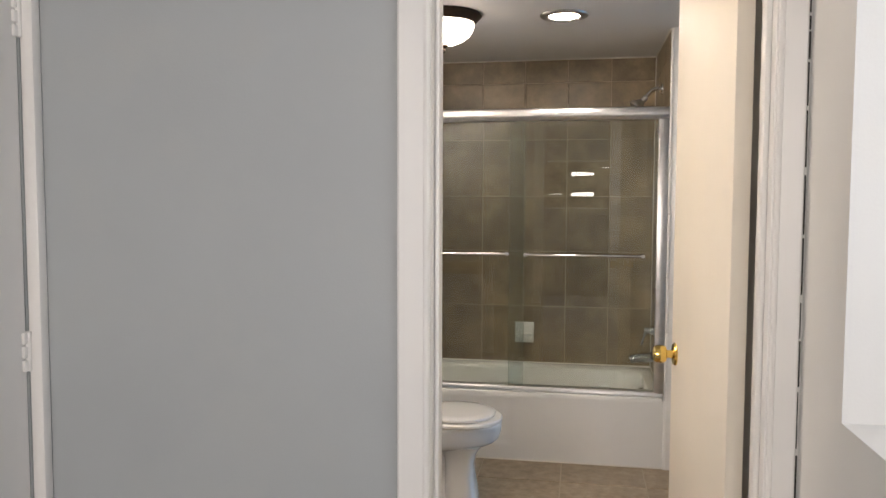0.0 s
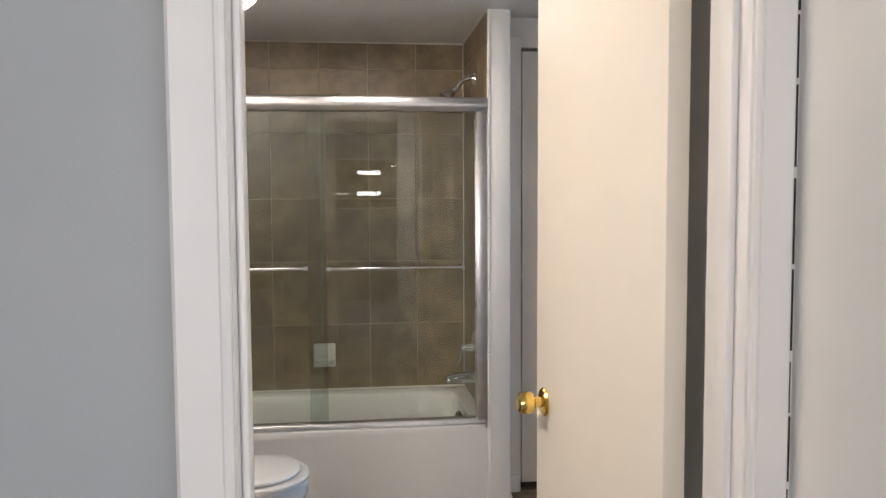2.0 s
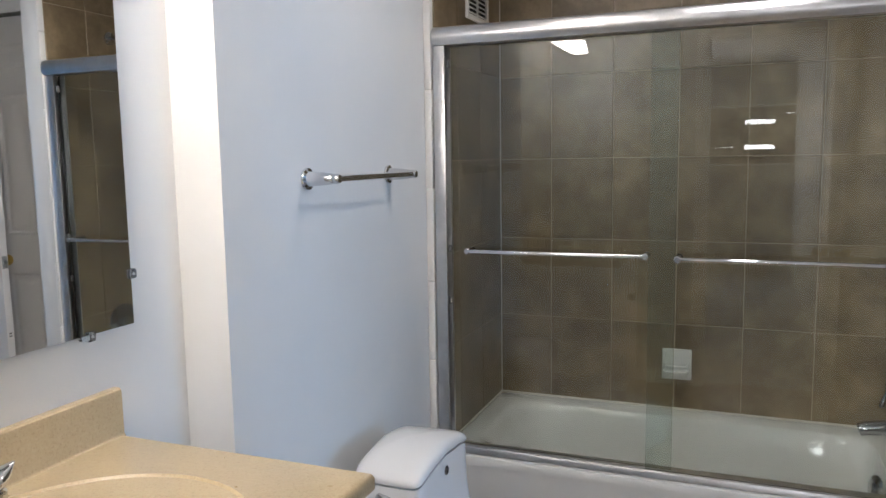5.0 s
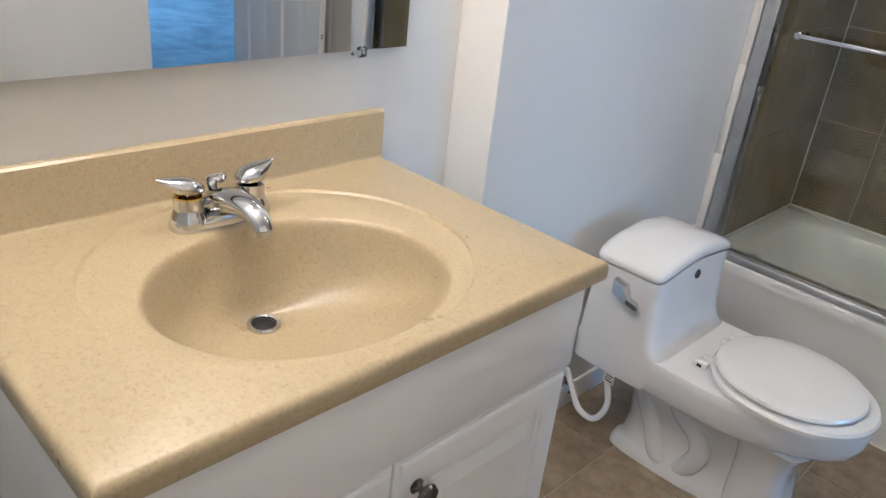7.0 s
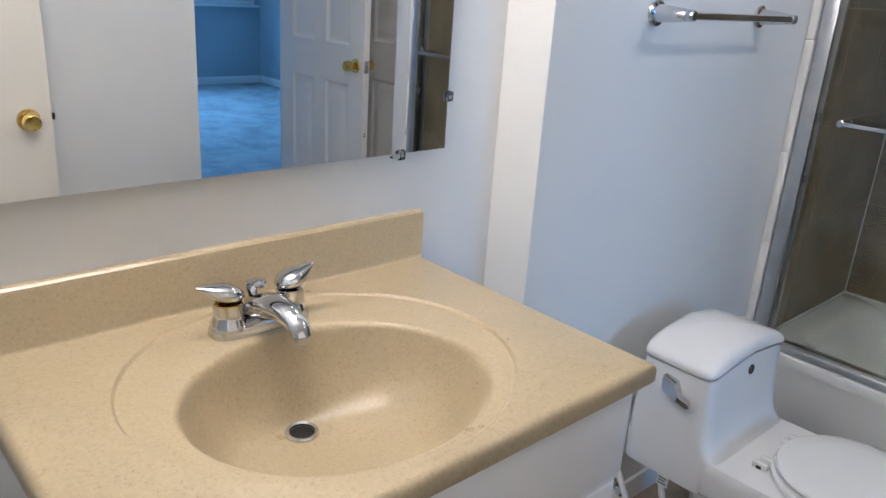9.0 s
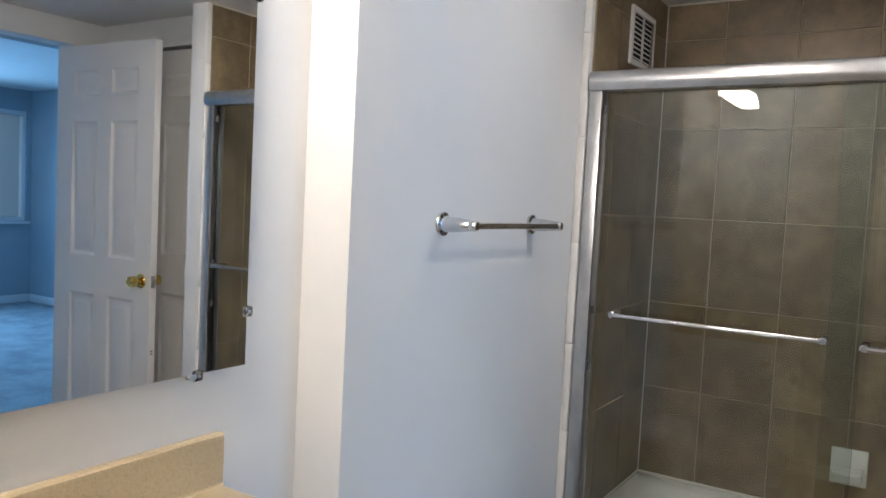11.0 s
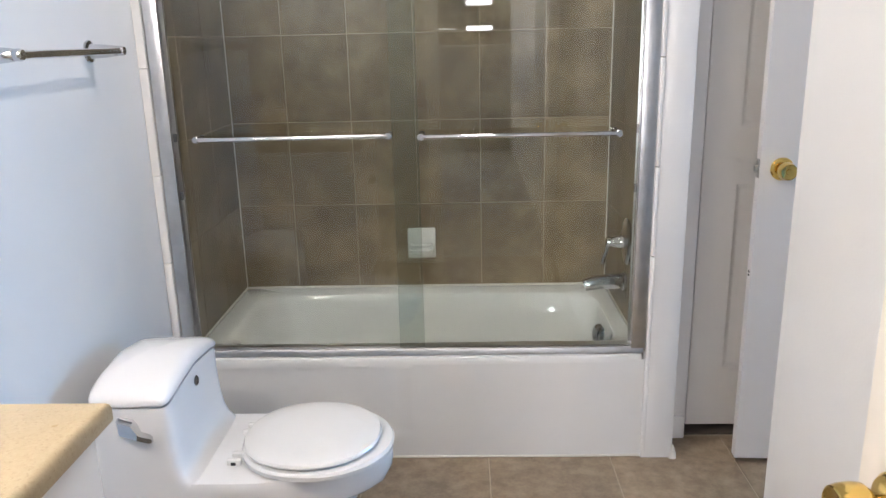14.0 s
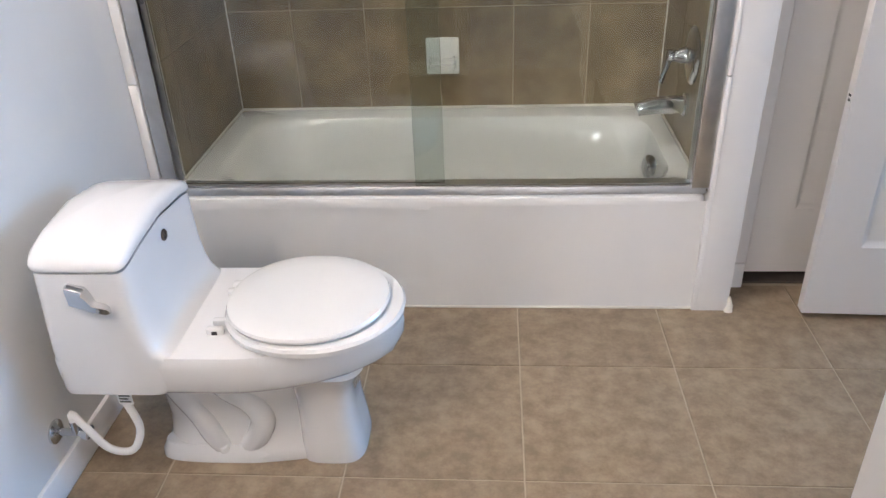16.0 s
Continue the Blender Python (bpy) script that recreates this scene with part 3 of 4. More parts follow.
# ---- shower fittings ----
soap = thing("soap_dish", (0.742, YB, 0.560), "cream ceramic soap dish set in the tiles", "soap dish")
bm = boxes(((0.686, YB - 0.010, 0.490), (0.802, YB + 0.004, 0.618)), bev=0.006)
part("plate", bm, ENAMEL, soap)
bm = bmesh.new()
loft(bm, [squircle(0.744, YB - 0.032, 0.040, 0.026, 0.514, 4, 24), squircle(0.744, YB - 0.034, 0.046, 0.030, 0.523, 4, 24), squircle(0.744, YB - 0.036, 0.048, 0.032, 0.538, 4, 24), squircle(0.744, YB - 0.036, 0.044, 0.028, 0.538, 4, 24), squircle(0.744, YB - 0.034, 0.038, 0.022, 0.526, 4, 24)])
part("tray", bm, ENAMEL, soap)
part("grip", boxes(((0.700, YB - 0.045, 0.546), (0.788, YB - 0.035, 0.556)), ((0.700, YB - 0.04, 0.546), (0.709, YB - 0.008, 0.556)), ((0.779, YB - 0.04, 0.546), (0.788, YB - 0.008, 0.556)), bev=0.004), ENAMEL, soap)

sp = thing("tub_spout", (1.5, 0.33, 0.50), "chrome tub spout on the tiled end wall", "spout")
bm = bmesh.new()
tube(bm, curve_points([(1.499, 0.33, 0.506), (1.46, 0.33, 0.506), (1.41, 0.33, 0.503), (1.370, 0.33, 0.497), (1.352, 0.33, 0.490)], 16), [0.028] * 6 + [0.027, 0.0265, 0.026, 0.025, 0.0245, 0.024, 0.0235, 0.023, 0.0225, 0.022, 0.021], 20)
part("body", bm, CHROME, sp)
bm = bmesh.new()
turned(bm, [(0, 0), (0.034, 0), (0.034, 0.01), (0.029, 0.014), (0, 0.014)], along((-1, 0, 0), (1.4995, 0.33, 0.505)))
part("flange", bm, CHROME, sp)

va = thing("shower_valve", (1.5, 0.325, 0.655), "chrome shower valve with a lever handle", "valve")
bm = bmesh.new()
turned(bm, [(0, 0), (0.083, 0), (0.084, 0.003), (0.074, 0.010), (0.035, 0.016), (0, 0.016)], along((-1, 0, 0), (1.4995, 0.325, 0.655)), 36)
part("escutcheon", bm, CHROME, va)
bm = bmesh.new()
turned(bm, [(0, 0.014), (0.024, 0.014), (0.022, 0.04), (0.017, 0.048), (0.017, 0.058), (0.02, 0.062), (0.018, 0.074), (0, 0.078)], along((-1, 0, 0), (1.4995, 0.325, 0.655)))
hub = part("hub", bm, CHROME, va)
bm = bmesh.new()
tube(bm, curve_points([(1.432, 0.325, 0.655), (1.428, 0.322, 0.63), (1.418, 0.320, 0.598), (1.412, 0.318, 0.575)], 12), [0.010, 0.010, 0.009, 0.008, 0.0075, 0.007, 0.007, 0.007, 0.0075, 0.008, 0.0085, 0.008, 0.006], 12)
part("lever", bm, CHROME, hub)

sh = thing("wall_shower", (1.5, 0.348, 1.965), "chrome shower head on a bent arm", "shower head")
bm = bmesh.new()
tube(bm, curve_points([(1.499, 0.348, 1.968), (1.47, 0.348, 1.970), (1.44, 0.346, 1.955), (1.405, 0.342, 1.915)], 16), 0.0105)
part("arm", bm, CHROME, sh)
bm = bmesh.new()
turned(bm, [(0, 0), (0.030, 0), (0.029, 0.006), (0.014, 0.013), (0, 0.013)], along((-1, 0, 0), (1.4995, 0.348, 1.968)))
part("flange", bm, CHROME, sh)
bm = bmesh.new()
turned(bm, [(0, -0.01), (0.014, -0.01), (0.016, 0.012), (0.013, 0.02), (0.022, 0.03), (0.038, 0.055), (0.041, 0.062), (0.041, 0.072), (0.036, 0.076), (0, 0.074)], along((-0.62, -0.08, -0.62), (1.408, 0.342, 1.918)))
part("head", bm, STEEL, sh, "dull chrome spray head")

vent = thing("wall_vent", (0.0, 0.43, 2.02), "white slatted vent grille on the tiled side wall", "vent")
part("frame", boxes(((0.0, 0.305, 1.915), (0.012, 0.325, 2.115)), ((0.0, 0.535, 1.915), (0.012, 0.555, 2.115)), ((0.0, 0.325, 1.915), (0.012, 0.535, 1.935)), ((0.0, 0.325, 2.095), (0.012, 0.535, 2.115)), bev=0.003), WHITEP, vent)
# black sheet behind the slats, for the shade inside the duct
part("backing", boxes(((0.0005, 0.325, 1.935), (0.002, 0.535, 2.095))), DARK, vent, "black sheet in place of the duct's shade")
for k in range(9):
    z = 1.944 + k * 0.0172
    bm = bmesh.new()
    loft(bm, [[Vector(p) for p in ((0.003, y, z), (0.004, y, z + 0.003), (0.0115, y, z - 0.004), (0.0105, y, z - 0.007))] for y in (0.325, 0.535)])
    part("slat", bm, WHITEP, vent)
part("upright", boxes(((0.003, 0.427, 1.935), (0.010, 0.433, 2.095))), WHITEP, vent)

# ---- toilet ----
TY = -0.561
toilet = thing("toilet", (0.30, TY, 0), "white one-piece toilet with the lid down", "toilet")


def toilet_ring(z, xb, xf, ws, rounded=0.0, n=26):
    """Outline of the one-piece body: a square back, an oval front."""
    half = [(0.0, 0.150), (0.010, 0.170), (0.03, 0.1775), (0.16, 0.1782), (0.30, 0.1782), (0.38, 0.1775), (0.48, 0.178), (0.58, 0.175), (0.68, 0.160), (0.78, 0.138), (0.87, 0.108), (0.94, 0.072), (0.985, 0.034), (1.0, 0.0)]
    us = [0.5 - 0.5 * math.cos(math.pi * i / n) for i in range(n + 1)]
    side = []
    for u in us:
        for (a, wa), (b, wb) in zip(half, half[1:]):
            if a <= u <= b:
                side.append((xb + (xf - xb) * u, (wa + (wb - wa) * (u - a) / (b - a)) * ws))
                break
    back = 0.20 * (xf - xb)
    side = [(x, w * (1 - rounded * (1 - math.sqrt(max(0.02, 1 - max(0.0, 1 - (x - xb) / back) ** 2))))) for x, w in side]
    return [Vector((x, TY - w, z)) for x, w in side] + [Vector((x, TY + w, z)) for x, w in side[-2::-1]]


bm = bmesh.new()
loft(bm, [toilet_ring(*r) for r in ((0.0, 0.150, 0.622, 0.51, 1), (0.012, 0.147, 0.624, 0.52, 1), (0.030, 0.152, 0.620, 0.485, 1), (0.045, 0.158, 0.612, 0.43, 1), (0.10, 0.164, 0.602, 0.405, 1), (0.17, 0.158, 0.600, 0.415, 0.9), (0.212, 0.148, 0.612, 0.46, 0.7), (0.240, 0.125, 0.640, 0.64, 0.4), (0.256, 0.095, 0.675, 0.82, 0.15),
                                    (0.268, 0.046, 0.700, 0.93), (0.282, 0.034, 0.717, 0.975), (0.310, 0.032, 0.729, 1.0), (0.340, 0.032, 0.733, 1.012), (0.356, 0.032, 0.731, 1.008), (0.364, 0.037, 0.724, 0.985))])
body = part("bowl", bm, CHINA, toilet)


def arch(y, lo, hi, p):
    u = min(1.0, abs(y - TY) / 0.182)
    return lo + (hi - lo) * (1 - u ** p)


bm = bmesh.new()
rings = []
for z, xb, xf, hw in ((0.272, 0.036, 0.262, 0.1780), (0.285, 0.033, 0.272, 0.1800), (0.350, 0.034, 0.292, 0.1808), (0.360, 0.034, 0.288, 0.1808), (0.370, 0.035, 0.275, 0.1808), (0.386, 0.036, 0.262, 0.1808), (0.412, 0.038, 0.253, 0.1808), (0.455, 0.042, 0.247, 0.1808), (0.520, 0.048, 0.243, 0.1808)):
    rings.append(squircle((xb + xf) / 2, TY, (xf - xb) / 2, hw, z, 11, 64))
top = squircle(0.147, TY, 0.095, 0.181, 0.5, 11, 64)
rings.append([Vector((p.x, p.y, arch(p.y, 0.5640, 0.5915, 2.0))) for p in top])
loft(bm, rings)
part("tank", bm, CHINA, toilet)
bm = bmesh.new()
rings = []
for dx, dy, lo, hi in ((-0.006, -0.006, 0.5680, 0.5955), (0.001, 0.001, 0.5690, 0.5965), (0.0035, 0.0035, 0.571, 0.5985), (0.005, 0.005, 0.575, 0.603), (0.0045, 0.0045, 0.581, 0.613), (0.001, 0.001, 0.588, 0.622), (-0.007, -0.007, 0.593, 0.629), (-0.018, -0.018, 0.596, 0.633), (-0.04, -0.06, 0.599, 0.636), (-0.065, -0.12, 0.606, 0.638), (-0.088, -0.17, 0.606, 0.639)):
    base = squircle(0.147, TY, 0.095 + dx, 0.181 + dy, 0.0, 9, 64)
    rings.append([Vector((q.x, q.y, arch(q.y, lo, hi, 2.0))) for q in base])
loft(bm, rings)
part("tank_lid", bm, CHINA, toilet, "domed tank lid")
bm = bmesh.new()
turned(bm, [(0, -0.002), (0.012, -0.002), (0.013, 0.002), (0.011, 0.004), (0.008, 0.004), (0.007, 0.002), (0, 0.003)], along((1, 0, 0.05), (0.2425, TY, 0.550)), 20)
part("badge", bm, PEWTER, toilet, "small round dark badge")
# flush lever on the side of the tank
bm = bmesh.new()
loft(bm, [[Vector((x, TY - 0.180 - d, z + h)) for d, h in ((a, -w), (b, -w * 0.9), (b + 0.003, w * 0.7), (a, w))] for x, z, w, a, b in ((0.122, 0.527, 0.016, 0.006, 0.012), (0.128, 0.526, 0.021, 0.004, 0.020), (0.160, 0.519, 0.021, 0.004, 0.025), (0.168, 0.512, 0.017, 0.006, 0.026), (0.176, 0.502, 0.009, 0.009, 0.024), (0.196, 0.496, 0.009, 0.010, 0.022), (0.203, 0.494, 0.006, 0.012, 0.019))])
lever = part("flush_lever", bm, CHROME, toilet, "chrome flush lever")
part("lever_plate", boxes(((0.132, TY - 0.188, 0.508), (0.160, TY - 0.1795, 0.538)), bev=0.005), CHROME, lever)


def seat_ring(cx, hx, hy, z, n=56):
    out = []
    for i in range(n):
        a = 2 * math.pi * i / n
        c, s = math.cos(a), math.sin(a)
        taper = 1.0 - 0.10 * max(c, 0) ** 2 - 0.05 * max(-c, 0) ** 3
        out.append(Vector((cx + hx * math.copysign(abs(c) ** 0.9, c), TY + hy * taper * math.copysign(abs(s) ** 0.92, s), z)))
    return out


bm = bmesh.new()
loft(bm, [seat_ring(0.544, 0.186, 0.170, 0.3650), seat_ring(0.544, 0.192, 0.176, 0.3690), seat_ring(0.544, 0.193, 0.177, 0.3800), seat_ring(0.544, 0.188, 0.172, 0.3865), seat_ring(0.544, 0.174, 0.158, 0.3875)])
part("seat", bm, PLASTIC, toilet, "white toilet seat")
bm = bmesh.new()
loft(bm, [seat_ring(0.531, 0.164, 0.156, 0.3905), seat_ring(0.531, 0.172, 0.164, 0.3930), seat_ring(0.531, 0.174, 0.166, 0.3990), seat_ring(0.531, 0.171, 0.163, 0.4045), seat_ring(0.531, 0.162, 0.154, 0.4072), seat_ring(0.531, 0.124, 0.115, 0.4090), seat_ring(0.531, 0.050, 0.04, 0.4100)])
part("seat_lid", bm, PLASTIC, toilet, "closed white seat lid")
for s in (-1, 1):
    y = TY + s * 0.073
    h = part("seat_hinge", boxes(((0.330, y - 0.022, 0.3610), (0.366, y - 0.006, 0.3790)), ((0.338, y + 0.000, 0.3610), (0.376, y + 0.016, 0.3850)), bev=0.004), PLASTIC, toilet, "white plastic seat hinge")
    # small black blocks, for the shade in the hinge's gaps
    part("slot_shade", boxes(((0.342, y - 0.0235, 0.3650), (0.354, y - 0.0218, 0.3730))), DARK, h)
    part("slot_shade", boxes(((0.3695, y - 0.004, 0.3680), (0.3765, y - 0.000, 0.3790))), DARK, h)
# sculpted trapway on both flanks
for s in (-1, 1):
    bm = bmesh.new()
    y = TY + s * 0.052
    tube(bm, curve_points([(0.195, y, 0.235), (0.225, y + s * 0.010, 0.185), (0.262, y + s * 0.016, 0.125), (0.285, y + s * 0.020, 0.07), (0.30, y + s * 0.012, 0.03)], 24), 0.027, 14)
    tube(bm, curve_points([(0.30, y, 0.24), (0.335, y + s * 0.012, 0.20), (0.385, y + s * 0.016, 0.165), (0.405, y + s * 0.018, 0.12), (0.39, y + s * 0.014, 0.07), (0.36, y + s * 0.006, 0.03)], 24), 0.029, 14)
    part("trapway", bm, CHINA, body, "moulded trapway curve")
    bm = bmesh.new()
    loft(bm, [squircle(0.30, TY + s * 0.060, 0.150, 0.036, 0.0, 3, 30), squircle(0.30, TY + s * 0.060, 0.148, 0.034, 0.022, 3, 30), squircle(0.30, TY + s * 0.054, 0.14, 0.028, 0.040, 3, 30)])
    part("foot", bm, CHINA, body)
    bm = bmesh.new()
    turned(bm, [(0, 0.0), (0.015, 0.0), (0.0145, 0.012), (0.010, 0.019), (0, 0.021)], along((0, s * 0.5, 1), (0.305, TY + s * 0.078, 0.030)), 16)
    part("bolt_cap", bm, PLASTIC, toilet, "white bolt cap")
bm = bmesh.new()
loft(bm, [squircle(cx, TY, hx, hy, z, p, 52) for cx, hx, hy, z, p in ((0.553, 0.076, 0.091, 0.0, 3.6), (0.553, 0.076, 0.091, 0.010, 3.6), (0.551, 0.072, 0.087, 0.05, 3.8), (0.547, 0.066, 0.083, 0.12, 4), (0.547, 0.067, 0.085, 0.18, 4), (0.551, 0.076, 0.098, 0.225, 4), (0.560, 0.090, 0.120, 0.264, 4))])
part("pedestal_front", bm, CHINA, body)

# water supply
ws = thing("water_supply", (-0.01, -0.715, 0.145), "white braided supply hose on a chrome stop valve", "supply valve")
bm = bmesh.new()
turned(bm, [(0, 0), (0.028, 0), (0.027, 0.004), (0.012, 0.012), (0, 0.012)], along((1, 0, 0), (WX, -0.716, 0.145)))
part("flange", bm, CHROME, ws)
bm = bmesh.new()
tube(bm, [(WX + 0.01, -0.716, 0.145), (0.035, -0.716, 0.145)], 0.009)
tube(bm, [(0.020, -0.716, 0.143), (0.020, -0.716, 0.178)], 0.010)
part("valve_body", bm, CHROME, ws)
bm = bmesh.new()
loft(bm, [[Vector((0.036 + dx, -0.716 + 0.019 * math.cos(a), 0.145 + 0.013 * math.sin(a))) for a in [2 * math.pi * k / 16 for k in range(16)]] for dx in (0, 0.012)])
part("valve_handle", bm, CHROME, ws, "oval chrome handle")
bm = bmesh.new()
tube(bm, curve_points([(0.020, -0.716, 0.178), (0.022, -0.716, 0.195), (0.045, -0.720, 0.165), (0.085, -0.722, 0.105), (0.135, -0.718, 0.098), (0.158, -0.706, 0.15), (0.142, -0.700, 0.215), (0.125, -0.697, 0.29)], 40), 0.0085, 12)
part("hose", bm, WHITEP, ws, "white supply hose")
bm = bmesh.new()
turned(bm, [(0, 0), (0.015, 0), (0.015, 0.022), (0.011, 0.026), (0, 0.026)], Matrix.Translation((0.125, -0.697, 0.258)), 10)
part("nut", bm, STEEL, ws, "grey coupling nut")
tagp = part("tag", boxes(((0.132, -0.7115, 0.222), (0.164, -0.7105, 0.262))), WHITEP, ws, "white paper tag with small print")
part("tag_print", boxes(*[((0.136, -0.7122, 0.228 + 0.008 * k), (0.160 - 0.005 * (k % 2), -0.7116, 0.231 + 0.008 * k)) for k in range(4)]), DARK, tagp)

# ---- vanity ----
VY0, VY1, VMID = -2.104, -1.350, -1.727
VF = 0.402
cab = thing("vanity_cabinet", (0.13, VMID, 0), "white two-door vanity cabinet with dark round knobs", "cabinet")
bm = boxes(((VX + 0.002, VY0, 0.095), (VF - 0.02, VY0 + 0.016, 0.8452)), ((VX + 0.002, VY1 - 0.016, 0.095), (VF - 0.02, VY1, 0.8452)), ((VX + 0.002, VY0 + 0.016, 0.095), (VX + 0.01, VY1 - 0.016, 0.8452)), ((VF - 0.03, VY0 + 0.016, 0.112), (VF - 0.02, VY1 - 0.016, 0.70)), ((VX + 0.01, VY0 + 0.016, 0.095), (VF - 0.02, VY1 - 0.016, 0.112)), ((VX + 0.002, VY0 + 0.002, 0.0), (VF - 0.075, VY1 - 0.002, 0.095)), bev=0.0012)
part("body", bm, CABINET, cab)
bm = bmesh.new()
box(bm, (VF - 0.0198, VY0 + 0.001, 0.690), (VF, VY1 - 0.001, 0.8452), 0.003)
part("false_drawer", bm, CABINET, cab, "plain false drawer front")


def cabinet_door(y0, y1, knob_y):
    z0, z1, t = 0.105, 0.684, 0.0195
    bm = bmesh.new()
    rings = []
    for inset, x in ((0.0, VF - t), (0.0, VF - 0.0105), (0.0022, VF - 0.0075), (0.007, VF - 0.0055), (0.0085, VF - 0.0030), (0.0115, VF - 0.0008), (0.015, VF), (0.052, VF), (0.054, VF - 0.005), (0.060, VF - 0.006), (0.062, VF - 0.0105), (0.070, VF - 0.0135), (0.076, VF - 0.0135), (0.078, VF - 0.010), (0.098, VF - 0.003), (0.100, VF - 0.001)):
        rings.append([Vector((x, a, b)) for a, b in ((y0 + inset, z0 + inset), (y1 - inset, z0 + inset), (y1 - inset, z1 - inset), (y0 + inset, z1 - inset))])
    loft(bm, rings)
    d = part("door", bm, CABINET, cab, "raised-panel cabinet door")
    bm = bmesh.new()
    turned(bm, [(0, 0), (0.0115, 0), (0.012, 0.0025), (0.0085, 0.004), (0.0055, 0.008), (0.0055, 0.013), (0.010, 0.016), (0.0165, 0.020), (0.0175, 0.024), (0.015, 0.029), (0.007, 0.032), (0, 0.0325)], along((1, 0, 0), (VF, knob_y, 0.628)), 24)
    part("knob", bm, PEWTER, d, "dark pewter mushroom knob")


cabinet_door(VY0 + 0.002, VMID - 0.0015, VMID - 0.035)
# lifted foil on the upper bevel of the first door
bm = bmesh.new()
rf = random.Random(3)
fa, fb = [], []
for k in range(15):
    y = VY0 + 0.075 + k * 0.0175
    lift = 0.001 + 0.002 * math.sin(k * 1.3) + rf.uniform(0, 0.002)
    fa.append(bm.verts.new((VF - 0.0065, y, 0.612 + rf.uniform(-0.003, 0.003))))
    fb.append(bm.verts.new((VF - 0.002 + lift, y + rf.uniform(-0.004, 0.004), 0.597 + 0.004 * math.sin(k * 0.9) + rf.uniform(-0.003, 0.003))))
for k in range(14):
    bm.faces.new((fa[k], fa[k + 1], fb[k + 1], fb[k]))
bmesh.ops.solidify(bm, geom=bm.faces[:], thickness=0.0006)
part("peeling_foil", bm, CABINET, cab, "lifted wrinkled white foil")
cabinet_door(VMID + 0.0015, VY1 - 0.002, VMID + 0.038)

# one-piece top: slab with an oval bowl, rolled front edge and backsplash
TOPZ = 0.877
sink = thing("washbasin", (0.14, VMID, 0.84), "speckled beige cast vanity top with an oval bowl", "sink")
SX0, SX1, SY0, SY1 = VX + 0.015, 0.416, -2.112, -1.321
OCX, OCY = 0.165, -1.7325


def rect_ring(inset, z, n=64):
    """The slab's outline, sampled by the angle round the bowl."""
    out = []
    hx0, hx1, hy0, hy1 = SX0 + inset * 0.0, SX1 - inset, SY0 + inset, SY1 - inset
    for i in range(n):
        a = 2 * math.pi * i / n
        c, s = math.cos(a), math.sin(a)
        k = 1e9
        if c > 1e-9: k = min(k, (hx1 - OCX) / c)
        if c < -1e-9: k = min(k, (hx0 - OCX) / c)
        if s > 1e-9: k = min(k, (hy1 - OCY) / s)
        if s < -1e-9: k = min(k, (hy0 - OCY) / s)
        out.append(Vector((OCX + c * k, OCY + s * k, z)))
    return out


def snapped(ring):
    """Moves the four points nearest the corners onto them."""
    xs, ys = [p.x for p in ring], [p.y for p in ring]
    for cx in (min(xs), max(xs)):
        for cy in (min(ys), max(ys)):
            q = min(ring, key=lambda p: (p.x - cx) ** 2 + (p.y - cy) ** 2)
            q.x, q.y = cx, cy
    return ring


def oval(cx, cy, hx, hy, z, n=64):
    return [Vector((cx + hx * math.cos(2 * math.pi * i / n), cy + hy * math.sin(2 * math.pi * i / n), z)) for i in range(n)]


bm = bmesh.new()
rings = [snapped(rect_ring(i, z)) for i, z in ((0.012, 0.8455), (0.001, 0.8455), (0.0, 0.848), (0.0, 0.866), (0.0022, 0.872), (0.006, 0.8757), (0.011, TOPZ))]
DCX, DCY = 0.087, -1.729
RX, RY = 0.142, -1.722
rings += [oval(RX, RY, 0.256, 0.287, TOPZ), oval(RX, RY, 0.2535, 0.2845, TOPZ + 0.0006), oval(RX, RY, 0.2510, 0.2820, TOPZ + 0.0008), oval(RX, RY, 0.2485, 0.2795, TOPZ - 0.0022), oval(RX, RY, 0.2470, 0.2780, TOPZ - 0.0034), oval(RX + 0.001, RY, 0.240, 0.271, TOPZ - 0.0030),
          oval(0.193, OCY, 0.187, 0.2225, TOPZ - 0.0030), oval(0.193, OCY, 0.184, 0.2190, TOPZ - 0.0036), oval(0.193, OCY, 0.181, 0.2155, TOPZ - 0.0062), oval(0.193, OCY, 0.1785, 0.2125, TOPZ - 0.0110), oval(0.193, OCY, 0.176, 0.2095, TOPZ - 0.020), oval(0.191, OCY, 0.168, 0.2010, TOPZ - 0.045), oval(0.184, OCY, 0.152, 0.1840, TOPZ - 0.075),
          oval(0.168, OCY, 0.124, 0.154, TOPZ - 0.103), oval(0.140, OCY, 0.086, 0.106, TOPZ - 0.123), oval(0.105, DCY, 0.045, 0.052, TOPZ - 0.1335), oval(DCX, DCY, 0.020, 0.020, TOPZ - 0.137)]
loft(bm, rings, cap_a=False)
part("slab", bm, GRANITE, sink)
bm = bmesh.new()
loft(bm, [[Vector((x, y, z)) for x, z in ((VX + 0.001, 0.850), (VX + 0.001, 0.9675), (VX + 0.004, 0.9705), (VX + 0.016, 0.9705), (VX + 0.0205, 0.967), (VX + 0.022, 0.961), (VX + 0.022, 0.8805), (VX + 0.0232, 0.8782), (VX + 0.026, TOPZ - 0.0006), (VX + 0.026, 0.850))] for y in (SY0 + 0.001, SY1 - 0.001)])
part("backsplash", bm, GRANITE, sink)
bm = bmesh.new()
